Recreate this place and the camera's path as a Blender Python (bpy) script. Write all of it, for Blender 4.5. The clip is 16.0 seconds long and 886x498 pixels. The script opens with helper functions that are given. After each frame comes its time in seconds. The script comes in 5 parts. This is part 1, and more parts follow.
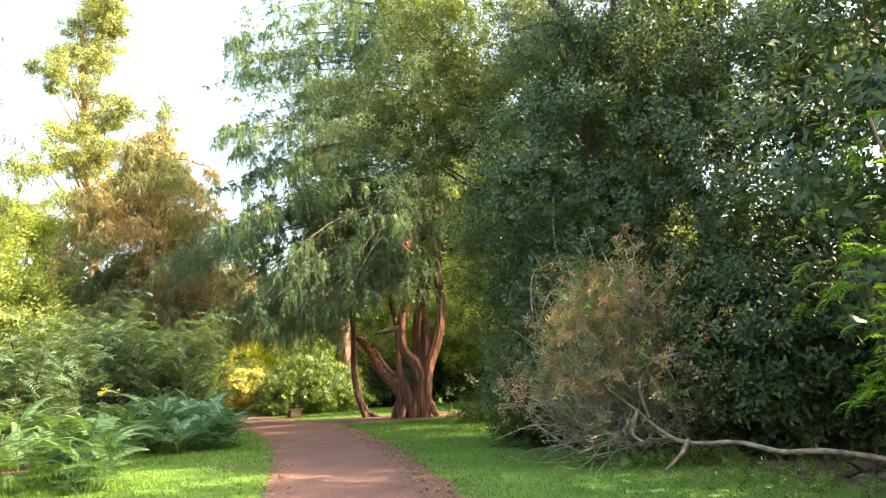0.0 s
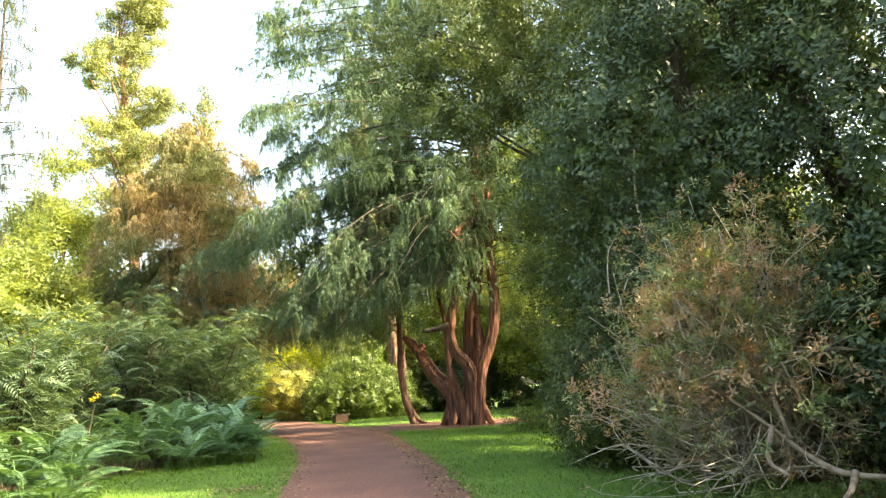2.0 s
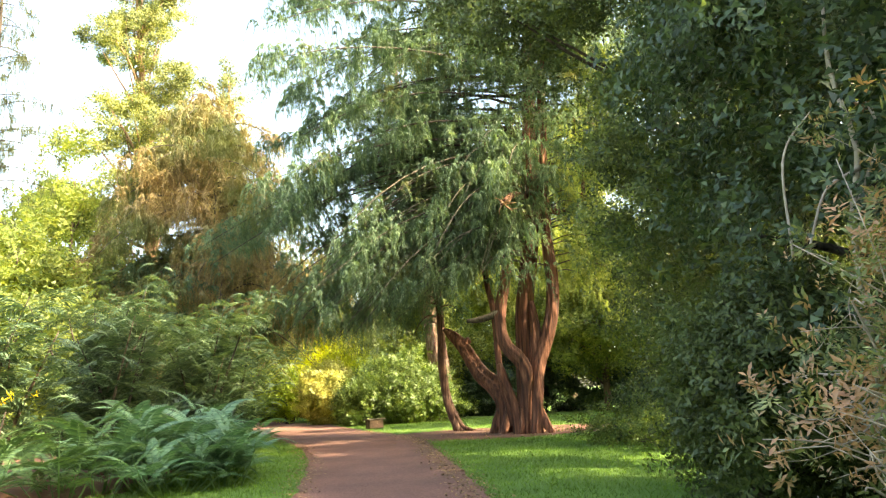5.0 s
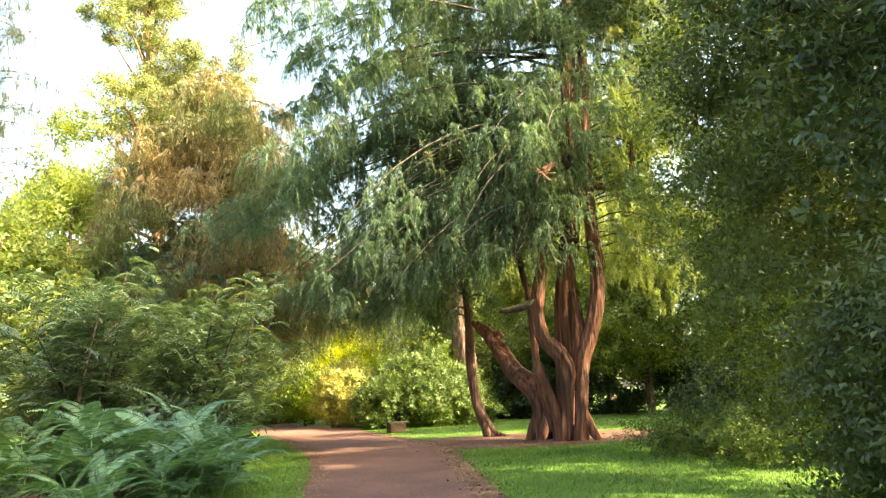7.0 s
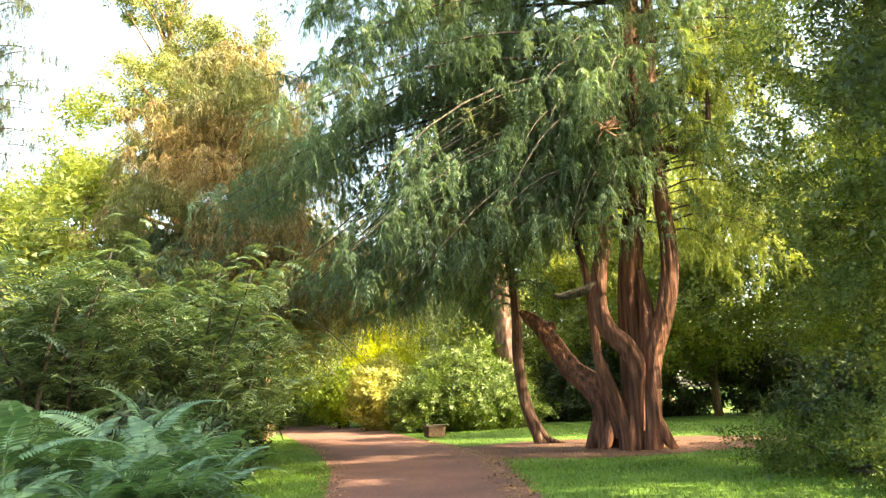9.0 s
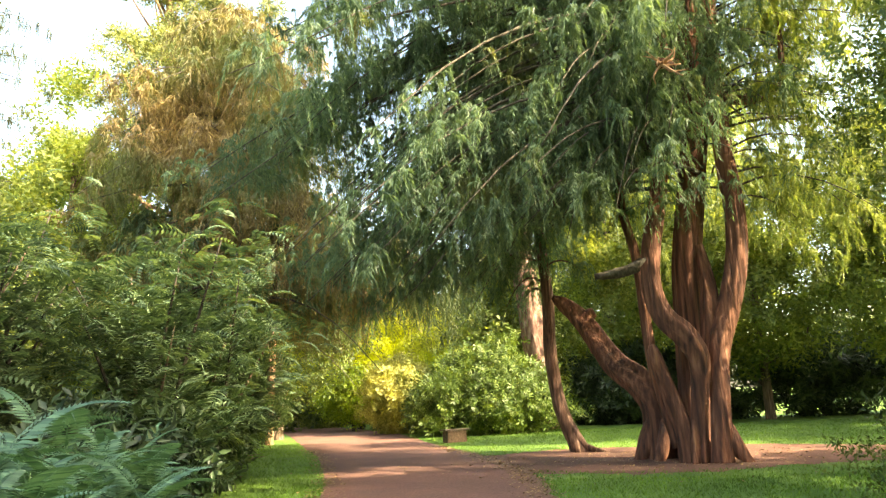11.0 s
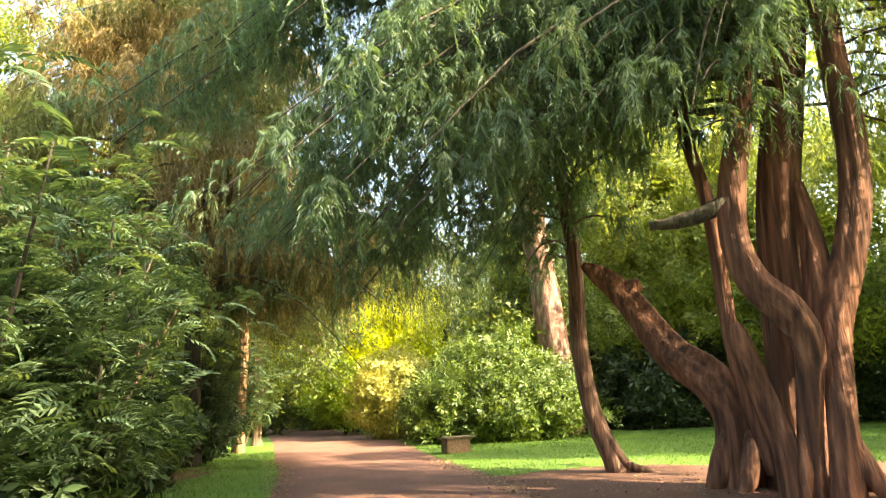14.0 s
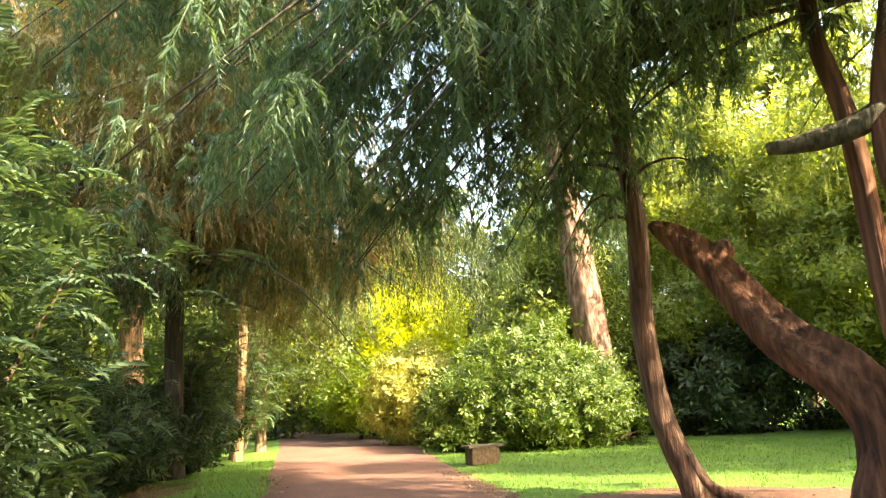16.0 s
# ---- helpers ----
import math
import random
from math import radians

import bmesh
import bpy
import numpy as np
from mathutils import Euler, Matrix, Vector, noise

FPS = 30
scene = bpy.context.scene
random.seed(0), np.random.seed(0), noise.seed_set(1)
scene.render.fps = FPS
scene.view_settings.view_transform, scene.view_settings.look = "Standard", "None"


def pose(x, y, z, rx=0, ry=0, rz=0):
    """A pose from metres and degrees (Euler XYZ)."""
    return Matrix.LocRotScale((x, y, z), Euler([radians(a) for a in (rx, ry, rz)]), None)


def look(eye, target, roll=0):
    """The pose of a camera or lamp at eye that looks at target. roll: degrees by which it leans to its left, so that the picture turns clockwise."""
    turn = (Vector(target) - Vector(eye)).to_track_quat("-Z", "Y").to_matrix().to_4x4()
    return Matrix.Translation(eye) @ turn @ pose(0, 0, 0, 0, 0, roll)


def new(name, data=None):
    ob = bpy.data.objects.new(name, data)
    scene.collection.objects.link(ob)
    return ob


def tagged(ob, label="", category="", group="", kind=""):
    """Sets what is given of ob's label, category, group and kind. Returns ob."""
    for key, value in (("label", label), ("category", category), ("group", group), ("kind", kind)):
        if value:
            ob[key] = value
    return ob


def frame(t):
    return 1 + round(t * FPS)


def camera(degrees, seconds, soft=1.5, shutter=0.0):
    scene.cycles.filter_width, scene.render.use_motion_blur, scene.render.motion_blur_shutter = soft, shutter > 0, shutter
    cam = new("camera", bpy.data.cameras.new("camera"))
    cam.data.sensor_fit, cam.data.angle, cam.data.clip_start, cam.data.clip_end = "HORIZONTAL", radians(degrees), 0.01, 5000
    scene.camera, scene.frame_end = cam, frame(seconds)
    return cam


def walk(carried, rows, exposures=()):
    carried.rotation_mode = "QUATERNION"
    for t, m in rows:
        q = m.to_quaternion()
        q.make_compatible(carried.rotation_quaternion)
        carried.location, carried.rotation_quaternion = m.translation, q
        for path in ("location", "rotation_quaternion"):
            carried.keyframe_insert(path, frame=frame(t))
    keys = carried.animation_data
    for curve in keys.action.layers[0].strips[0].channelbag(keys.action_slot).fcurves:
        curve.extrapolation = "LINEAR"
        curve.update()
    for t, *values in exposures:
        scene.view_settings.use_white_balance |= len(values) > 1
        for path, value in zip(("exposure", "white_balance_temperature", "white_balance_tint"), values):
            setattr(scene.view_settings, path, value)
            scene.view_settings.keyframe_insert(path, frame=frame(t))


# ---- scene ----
cam = camera(63.8, 16.0, soft=1.25)
METRES, EYE, TILT, LEAN, TURN = 26.0, 1.53, 10.6, 3.4, 0.0
ROWS = [
    (0.0, 0.0, 0.0, 0.0, 0.0, 0.0, -0.0),
    (0.5, 0.0015, 0.0312, -0.0051, 1.14, 0.05, 0.21),
    (1.0, 0.0013, 0.0616, -0.0101, 2.36, 0.12, 0.41),
    (1.5, 0.0035, 0.0924, -0.0165, 3.41, 0.2, 0.61),
    (2.0, 0.0024, 0.1237, -0.0227, 4.4, 0.27, 0.78),
    (2.5, 0.0035, 0.1555, -0.0296, 5.32, 0.33, 0.92),
    (3.0, 0.001, 0.1859, -0.0356, 5.97, 0.37, 1.01),
    (3.5, -0.0008, 0.2172, -0.042, 6.59, 0.41, 1.11),
    (4.0, -0.0064, 0.2469, -0.0472, 7.17, 0.45, 1.19),
    (6.5, -0.0339, 0.3978, -0.0785, 9.12, 0.61, 1.41),
    (7.0, -0.0389, 0.427, -0.0837, 9.92, 0.65, 1.52),
    (7.5, -0.044, 0.456, -0.0897, 10.65, 0.7, 1.62),
    (8.0, -0.0505, 0.4867, -0.0961, 11.46, 0.74, 1.77),
    (8.5, -0.0568, 0.5161, -0.1019, 12.29, 0.78, 1.89),
    (9.0, -0.0646, 0.5464, -0.1083, 13.08, 0.84, 2.03),
    (11.5, -0.0947, 0.693, -0.1377, 14.97, 0.96, 2.28),
    (12.0, -0.0994, 0.7224, -0.143, 15.03, 0.92, 2.28),
    (12.5, -0.106, 0.7517, -0.1487, 15.12, 0.91, 2.29),
    (13.0, -0.1109, 0.782, -0.1539, 15.19, 0.89, 2.27),
    (13.5, -0.1192, 0.8112, -0.1593, 15.28, 0.89, 2.3),
    (14.0, -0.1261, 0.8415, -0.1647, 15.55, 0.88, 2.36),
    (14.5, -0.136, 0.8712, -0.1698, 15.87, 0.87, 2.39),
    (15.0, -0.1437, 0.9022, -0.1763, 16.22, 0.88, 2.43),
    (15.5, -0.1538, 0.9326, -0.1821, 16.68, 0.9, 2.47),
    (16.0, -0.1607, 0.9637, -0.1886, 17.44, 1.01, 2.67),
]
walk(cam, [(t, pose(0, 0, EYE, TILT, LEAN, TURN) @ pose(METRES * x, METRES * y, METRES * z, 90 + pitch, roll, yaw)) for t, x, y, z, yaw, pitch, roll in ROWS], exposures=[(0.0, 2.93, 8600, 7), (4.0, 3.02, 8700, 6), (9.0, 3.03, 8900, 5), (12.0, 2.98, 8900, 5), (16.0, 3.22, 9000, 4)])

# ---------- world, sun ----------
SUN = Vector((0.84, -0.22, 0.65)).normalized()
world = bpy.data.worlds.new("sky")
scene.world = world
world.use_nodes = True
wn = world.node_tree
sky = wn.nodes.new("ShaderNodeTexSky")
sky.sky_type, sky.sun_disc = "NISHITA", False
sky.sun_elevation = math.asin(SUN.z)
sky.sun_rotation = math.atan2(SUN.x, SUN.y)
sky.air_density, sky.dust_density, sky.ozone_density = 1.0, 3.0, 1.0
wn.links.new(sky.outputs[0], wn.nodes["Background"].inputs[0])
wn.nodes["Background"].inputs[1].default_value = 0.15
sun = new("sun", bpy.data.lights.new("sun", "SUN"))
sun.data.energy, sun.data.angle, sun.data.color = 3.2, radians(0.5), (1.0, 0.93, 0.80)
sun.matrix_world = look(SUN * 60, (0, 0, 0))


# ---------- materials ----------
def base_material(name, rough=0.8):
    m = bpy.data.materials.new(name)
    m.use_nodes = True
    nt = m.node_tree
    b = nt.nodes["Principled BSDF"]
    b.inputs["Roughness"].default_value = rough
    return m, nt, b


def ramp(nt, fac, stops):
    r = nt.nodes.new("ShaderNodeValToRGB")
    while len(r.color_ramp.elements) < len(stops):
        r.color_ramp.elements.new(0.5)
    for e, (p, c) in zip(r.color_ramp.elements, stops):
        e.position, e.color = p, (*c, 1)
    nt.links.new(fac, r.inputs[0])
    return r.outputs[0]


def noise_tex(nt, scale, detail=4, stretch=None, coord="Object"):
    tc = nt.nodes.new("ShaderNodeTexCoord")
    n = nt.nodes.new("ShaderNodeTexNoise")
    n.inputs["Scale"].default_value, n.inputs["Detail"].default_value = scale, detail
    src = tc.outputs[coord]
    if stretch:
        mp = nt.nodes.new("ShaderNodeMapping")
        mp.inputs["Scale"].default_value = stretch
        nt.links.new(src, mp.inputs[0])
        src = mp.outputs[0]
    nt.links.new(src, n.inputs["Vector"])
    return n.outputs[0]


def mix_col(nt, fac, a, b, mode="MIX"):
    x = nt.nodes.new("ShaderNodeMix")
    x.data_type, x.blend_type = "RGBA", mode
    for val, i in ((fac, 0), (a, 6), (b, 7)):
        if isinstance(val, (int, float)):
            x.inputs[i].default_value = val
        elif isinstance(val, tuple):
            x.inputs[i].default_value = (*val, 1)
        else:
            nt.links.new(val, x.inputs[i])
    return x.outputs[2]


def bump(nt, b, height, strength, dist):
    k = nt.nodes.new("ShaderNodeBump")
    k.inputs["Strength"].default_value, k.inputs["Distance"].default_value = strength, dist
    nt.links.new(height, k.inputs["Height"])
    nt.links.new(k.outputs[0], b.inputs["Normal"])


def leaf_material(name, dark, mid, light, patch=0.6, alt=None, alt_scale=0.35, alt_cut=(0.45, 0.6), through_light=0.35, rough=0.5):
    """Leaves: colour varies leaf by leaf and in patches over the crown; light passes through in part."""
    m, nt, b = base_material(name, rough)
    g = nt.nodes.new("ShaderNodeNewGeometry")
    col = ramp(nt, g.outputs["Random Per Island"], [(0.0, dark), (0.5, mid), (1.0, light)])
    big = ramp(nt, noise_tex(nt, patch, 2), [(0.3, (0.62, 0.66, 0.62)), (0.7, (1.25, 1.2, 1.1))])
    col = mix_col(nt, 1.0, col, big, "MULTIPLY")
    if alt:
        f = ramp(nt, noise_tex(nt, alt_scale, 3), [(alt_cut[0], (0, 0, 0)), (alt_cut[1], (1, 1, 1))])
        col = mix_col(nt, f, col, alt)
    nt.links.new(col, b.inputs["Base Color"])
    t = nt.nodes.new("ShaderNodeBsdfTranslucent")
    warm = mix_col(nt, 1.0, col, (1.35, 1.25, 0.55), "MULTIPLY")
    nt.links.new(warm, t.inputs[0])
    mx = nt.nodes.new("ShaderNodeMixShader")
    mx.inputs[0].default_value = through_light
    nt.links.new(b.outputs[0], mx.inputs[1])
    nt.links.new(t.outputs[0], mx.inputs[2])
    nt.links.new(mx.outputs[0], nt.nodes["Material Output"].inputs[0])
    return m


def bark_material(name, a, c, d, stretch=(6, 6, 0.45), scale=2.6, relief=0.06, moss=None):
    m, nt, b = base_material(name, 0.85)
    f = noise_tex(nt, scale, 8, stretch)
    col = ramp(nt, f, [(0.3, a), (0.5, c), (0.72, d)])
    col = mix_col(nt, 1.0, col, ramp(nt, noise_tex(nt, 0.9, 3), [(0.3, (0.7, 0.7, 0.72)), (0.7, (1.2, 1.15, 1.1))]), "MULTIPLY")
    if moss:
        col = mix_col(nt, ramp(nt, noise_tex(nt, 1.3, 5), [(0.56, (0, 0, 0)), (0.7, (0.8, 0.8, 0.8))]), col, moss)
    nt.links.new(col, b.inputs["Base Color"])
    bump(nt, b, f, 0.9, relief)
    return m


M_CEDAR = leaf_material("cedar_spray", (0.068, 0.128, 0.090), (0.125, 0.205, 0.142), (0.205, 0.295, 0.19), 0.5, (0.22, 0.22, 0.09), 0.45, (0.60, 0.74), 0.5)
# lighter, yellower copy of the cedar spray; its colour carries the sunlight
M_CEDAR_SUNLIT = leaf_material("sunlit_cedar_spray", (0.14, 0.21, 0.07), (0.23, 0.30, 0.10), (0.34, 0.38, 0.145), 0.6, through_light=0.55)
M_BROWN = leaf_material("rusty_spray", (0.24, 0.165, 0.085), (0.36, 0.26, 0.13), (0.50, 0.39, 0.20), 0.5, (0.14, 0.165, 0.06), 0.25, (0.44, 0.56))
M_HOLLY = leaf_material("dark_evergreen_leaf", (0.024, 0.054, 0.030), (0.060, 0.106, 0.053), (0.112, 0.168, 0.078), 0.5, through_light=0.32, rough=0.42)
M_YEW = leaf_material("olive_evergreen_leaf", (0.045, 0.075, 0.03), (0.085, 0.125, 0.046), (0.145, 0.185, 0.066), 0.6, through_light=0.35)
M_BEECH = leaf_material("fresh_green_leaf", (0.07, 0.12, 0.033), (0.13, 0.195, 0.055), (0.22, 0.28, 0.085), 0.5, through_light=0.4)
M_LIGHT = leaf_material("pale_green_leaf", (0.12, 0.18, 0.05), (0.22, 0.29, 0.08), (0.36, 0.40, 0.13), 0.5, through_light=0.52)
M_PINE = leaf_material("pine_needle", (0.07, 0.10, 0.05), (0.21, 0.25, 0.085), (0.42, 0.43, 0.15), 0.35, through_light=0.3)
M_SPRUCE = leaf_material("spruce_needle", (0.04, 0.055, 0.035), (0.08, 0.10, 0.05), (0.15, 0.16, 0.07), 0.4)
M_ROWAN = leaf_material("pinnate_leaf", (0.045, 0.088, 0.054), (0.10, 0.168, 0.10), (0.185, 0.265, 0.155), 0.5, (0.19, 0.23, 0.07), 0.6, (0.60, 0.74))
M_BRIGHTSPRAY = leaf_material("bright_green_leaf", (0.10, 0.22, 0.04), (0.16, 0.33, 0.06), (0.25, 0.42, 0.10), 0.8, through_light=0.45)
M_FERN = leaf_material("fern_frond", (0.06, 0.13, 0.06), (0.12, 0.235, 0.10), (0.20, 0.335, 0.15), 0.9)
M_FERN_BLUE = leaf_material("bluish_fern_frond", (0.085, 0.185, 0.12), (0.15, 0.30, 0.19), (0.245, 0.42, 0.265), 0.9)
M_RHODO = leaf_material("rhododendron_leaf", (0.115, 0.17, 0.09), (0.215, 0.275, 0.13), (0.335, 0.375, 0.185), 0.7, (0.50, 0.30, 0.19), 2.4, (0.49, 0.56), rough=0.5)
M_BUSH = leaf_material("sunny_bush_leaf", (0.055, 0.105, 0.026), (0.115, 0.185, 0.046), (0.22, 0.295, 0.085), 0.6, rough=0.4)
M_TAN = leaf_material("straw_coloured_leaf", (0.28, 0.29, 0.085), (0.42, 0.43, 0.13), (0.58, 0.57, 0.23), 0.7)
M_YELLOW = leaf_material("golden_leaf", (0.33, 0.39, 0.035), (0.49, 0.55, 0.06), (0.63, 0.67, 0.10), 0.5, through_light=0.5)
M_LIME = leaf_material("lime_green_leaf", (0.20, 0.30, 0.03), (0.32, 0.44, 0.05), (0.46, 0.55, 0.09), 0.5, through_light=0.45)
M_FAR = leaf_material("woodland_leaf", (0.045, 0.075, 0.03), (0.09, 0.13, 0.045), (0.18, 0.22, 0.08), 0.12)
M_REDBARK = bark_material("red_cedar_bark", (0.042, 0.017, 0.011), (0.150, 0.058, 0.033), (0.31, 0.142, 0.084), (6, 6, 0.4), 1.7, 0.09)
M_GREYBARK = bark_material("grey_brown_bark", (0.05, 0.035, 0.025), (0.15, 0.10, 0.07), (0.30, 0.22, 0.17))
M_REDWOOD = bark_material("flaky_redwood_bark", (0.06, 0.026, 0.02), (0.22, 0.115, 0.085), (0.45, 0.31, 0.25), (4, 4, 1.3), 1.6)
M_DARKBARK = bark_material("dark_bark", (0.02, 0.016, 0.012), (0.05, 0.038, 0.028), (0.10, 0.08, 0.06))
M_BROWNBARK = bark_material("red_brown_bark", (0.04, 0.02, 0.014), (0.13, 0.066, 0.044), (0.25, 0.15, 0.108))
M_LIMB = bark_material("grey_green_limb_bark", (0.035, 0.03, 0.02), (0.085, 0.07, 0.05), (0.16, 0.14, 0.10))
M_DEADWOOD = bark_material("bleached_dead_wood", (0.30, 0.25, 0.20), (0.48, 0.41, 0.34), (0.62, 0.55, 0.47), (3, 3, 3), 3, 0.01)
M_LIMBWOOD = bark_material("weathered_limb_wood", (0.16, 0.115, 0.085), (0.31, 0.235, 0.175), (0.45, 0.36, 0.285), (3, 3, 3), 3, 0.01)
M_SPLINTER = bark_material("splintered_orange_wood", (0.20, 0.10, 0.05), (0.38, 0.22, 0.12), (0.50, 0.34, 0.20), (3, 3, 3), 4, 0.01)
M_PINEBARK = bark_material("orange_pine_bark", (0.12, 0.07, 0.04), (0.30, 0.18, 0.10), (0.45, 0.30, 0.18))


def ground_material():
    m, nt, b = base_material("lawn", 0.9)
    fine = noise_tex(nt, 38, 6)
    col = ramp(nt, fine, [(0.3, (0.055, 0.110, 0.014)), (0.55, (0.102, 0.21, 0.028)), (0.8, (0.16, 0.285, 0.046))])
    col = mix_col(nt, 1.0, col, ramp(nt, noise_tex(nt, 0.5, 4), [(0.3, (0.75, 0.8, 0.7)), (0.7, (1.25, 1.15, 1.1))]), "MULTIPLY")
    col = mix_col(nt, ramp(nt, noise_tex(nt, 1.7, 5), [(0.66, (0, 0, 0)), (0.8, (0.6, 0.6, 0.6))]), col, (0.16, 0.13, 0.05))
    nt.links.new(col, b.inputs["Base Color"])
    bump(nt, b, fine, 0.7, 0.03)
    return m


def soil_material(name, a, c, d, scale=26, litter=(0.30, 0.16, 0.09)):
    m, nt, b = base_material(name, 0.92)
    fine = noise_tex(nt, scale, 8)
    col = ramp(nt, fine, [(0.3, a), (0.52, c), (0.78, d)])
    col = mix_col(nt, 1.0, col, ramp(nt, noise_tex(nt, 0.7, 5), [(0.3, (0.78, 0.76, 0.76)), (0.7, (1.18, 1.14, 1.12))]), "MULTIPLY")
    v = nt.nodes.new("ShaderNodeTexVoronoi")
    v.inputs["Scale"].default_value = 17
    tc = nt.nodes.new("ShaderNodeTexCoord")
    nt.links.new(tc.outputs["Object"], v.inputs["Vector"])
    spots = ramp(nt, v.outputs[0], [(0.10, (1, 1, 1)), (0.2, (0, 0, 0))])
    col = mix_col(nt, mix_col(nt, 1.0, spots, ramp(nt, noise_tex(nt, 3, 2), [(0.5, (0, 0, 0)), (0.65, (0.7, 0.7, 0.7))]), "MULTIPLY"), col, litter)
    nt.links.new(col, b.inputs["Base Color"])
    bump(nt, b, fine, 0.6, 0.015)
    return m


M_LAWN = ground_material()
M_PATH = soil_material("red_blaes_gravel", (0.12, 0.055, 0.042), (0.19, 0.092, 0.07), (0.29, 0.16, 0.125))
M_SOIL = soil_material("needle_strewn_soil", (0.085, 0.038, 0.026), (0.15, 0.068, 0.046), (0.25, 0.13, 0.086), 18)
M_BLADE = leaf_material("grass_blade", (0.07, 0.145, 0.018), (0.12, 0.245, 0.03), (0.18, 0.31, 0.046), 0.6)
M_LITTER = leaf_material("fallen_leaf", (0.10, 0.055, 0.03), (0.24, 0.14, 0.07), (0.42, 0.28, 0.14), 2.0, through_light=0.1)
M_FLOWER = leaf_material("yellow_dying_leaf", (0.55, 0.38, 0.02), (0.7, 0.52, 0.03), (0.8, 0.65, 0.06), 2.0)
M_STONE = bark_material("weathered_stone", (0.085, 0.052, 0.034), (0.16, 0.10, 0.064), (0.25, 0.165, 0.11), (1, 1, 1), 14, 0.008)
M_PLANK = bark_material("weathered_plank", (0.08, 0.06, 0.042), (0.155, 0.12, 0.088), (0.25, 0.205, 0.16), (1.5, 14, 14), 3, 0.006)


# ---------- mesh helpers ----------
rng = np.random.default_rng(7)


def mesh_of(name, V, T, material, smooth=False):
    """A mesh from vertex and triangle arrays."""
    V, T = np.asarray(V, np.float32), np.asarray(T, np.int32)
    me = bpy.data.meshes.new(name)
    me.vertices.add(len(V))
    me.vertices.foreach_set("co", V.ravel())
    me.loops.add(len(T) * 3)
    me.loops.foreach_set("vertex_index", T.ravel())
    me.polygons.add(len(T))
    me.polygons.foreach_set("loop_start", np.arange(len(T), dtype=np.int32) * 3)
    if smooth:
        me.polygons.foreach_set("use_smooth", np.ones(len(T), bool))
    me.update(calc_edges=True)
    me.materials.append(material)
    return me


def thing(name, label, category, place=(0, 0, 0), group="", kind=""):
    ob = tagged(new(name), label, category, group, kind)
    ob.location = place
    return ob


def part(name, me, parent, label=""):
    ob = new(name, me)
    ob.parent = parent
    if label:
        ob["label"] = label
    return ob


def join(pieces):
    """One vertex and one triangle array from several."""
    Vs, Ts, k = [], [], 0
    for V, T in pieces:
        Vs.append(V)
        Ts.append(np.asarray(T) + k)
        k += len(V)
    return np.concatenate(Vs), np.concatenate(Ts)


def smooth_line(pts, n):
    """n points on a Catmull-Rom line through pts (any number of columns)."""
    P = np.asarray(pts, float)
    P = np.vstack([2 * P[0] - P[1], P, 2 * P[-1] - P[-2]])
    u = np.linspace(0, len(P) - 3 - 1e-6, n)
    i = u.astype(int)
    f = (u - i)[:, None]
    a, b, c, d = P[i], P[i + 1], P[i + 2], P[i + 3]
    return 0.5 * (2 * b + (c - a) * f + (2 * a - 5 * b + 4 * c - d) * f ** 2 + (3 * b - 3 * c + d - a) * f ** 3)


def tube(pts, rings=12, seg=8, flute=0.0, knobs=0.0, seed=0):
    """A tapered, fluted limb: pts are rows of x, y, z, radius."""
    r = np.random.default_rng(seed)
    L = smooth_line(pts, rings)
    P, R = L[:, :3], np.maximum(L[:, 3], 0.003)
    d = np.gradient(P, axis=0)
    d /= np.linalg.norm(d, axis=1)[:, None]
    ref = np.array([0.31, 0.93, 0.2]) if abs(d[:, 2]).mean() > 0.5 else np.array([0.1, 0.1, 1.0])
    s = np.cross(d, ref)
    s /= np.linalg.norm(s, axis=1)[:, None]
    q = np.cross(d, s)
    a = np.arange(seg) / seg * 2 * np.pi
    ph, tw = r.uniform(0, 6.28, 3), r.uniform(-0.8, 0.8, 3)
    t = np.linspace(0, 1, rings)[:, None]
    k = 1 + flute * (0.6 * np.sin(3 * a + ph[0] + 2 * tw[0] * t) + 0.5 * np.sin(5 * a + ph[1] + 3 * tw[1] * t) + 0.4 * np.sin(9 * a + ph[2] + tw[2] * t) + (0.3 * np.abs(np.sin(7 * a + ph[1] - tw[2] * t)) if seg > 20 else 0))
    k = k + knobs * r.normal(0, 1, (rings, seg))
    V = P[:, None] + (R[:, None] * k)[..., None] * (np.cos(a)[None, :, None] * s[:, None] + np.sin(a)[None, :, None] * q[:, None])
    V = np.vstack([V.reshape(-1, 3), P[:1], P[-1:]])
    i, j = np.meshgrid(np.arange(rings - 1), np.arange(seg), indexing="ij")
    A, B = i * seg + j, i * seg + (j + 1) % seg
    C, D = A + seg, B + seg
    T = np.concatenate([np.stack([A, B, D], -1).reshape(-1, 3), np.stack([A, D, C], -1).reshape(-1, 3)])
    j = np.arange(seg)
    c0, c1 = rings * seg, rings * seg + 1
    T = np.vstack([T, np.stack([np.full(seg, c0), (j + 1) % seg, j], -1), np.stack([np.full(seg, c1), (rings - 1) * seg + j, (rings - 1) * seg + (j + 1) % seg], -1)])
    return V, T


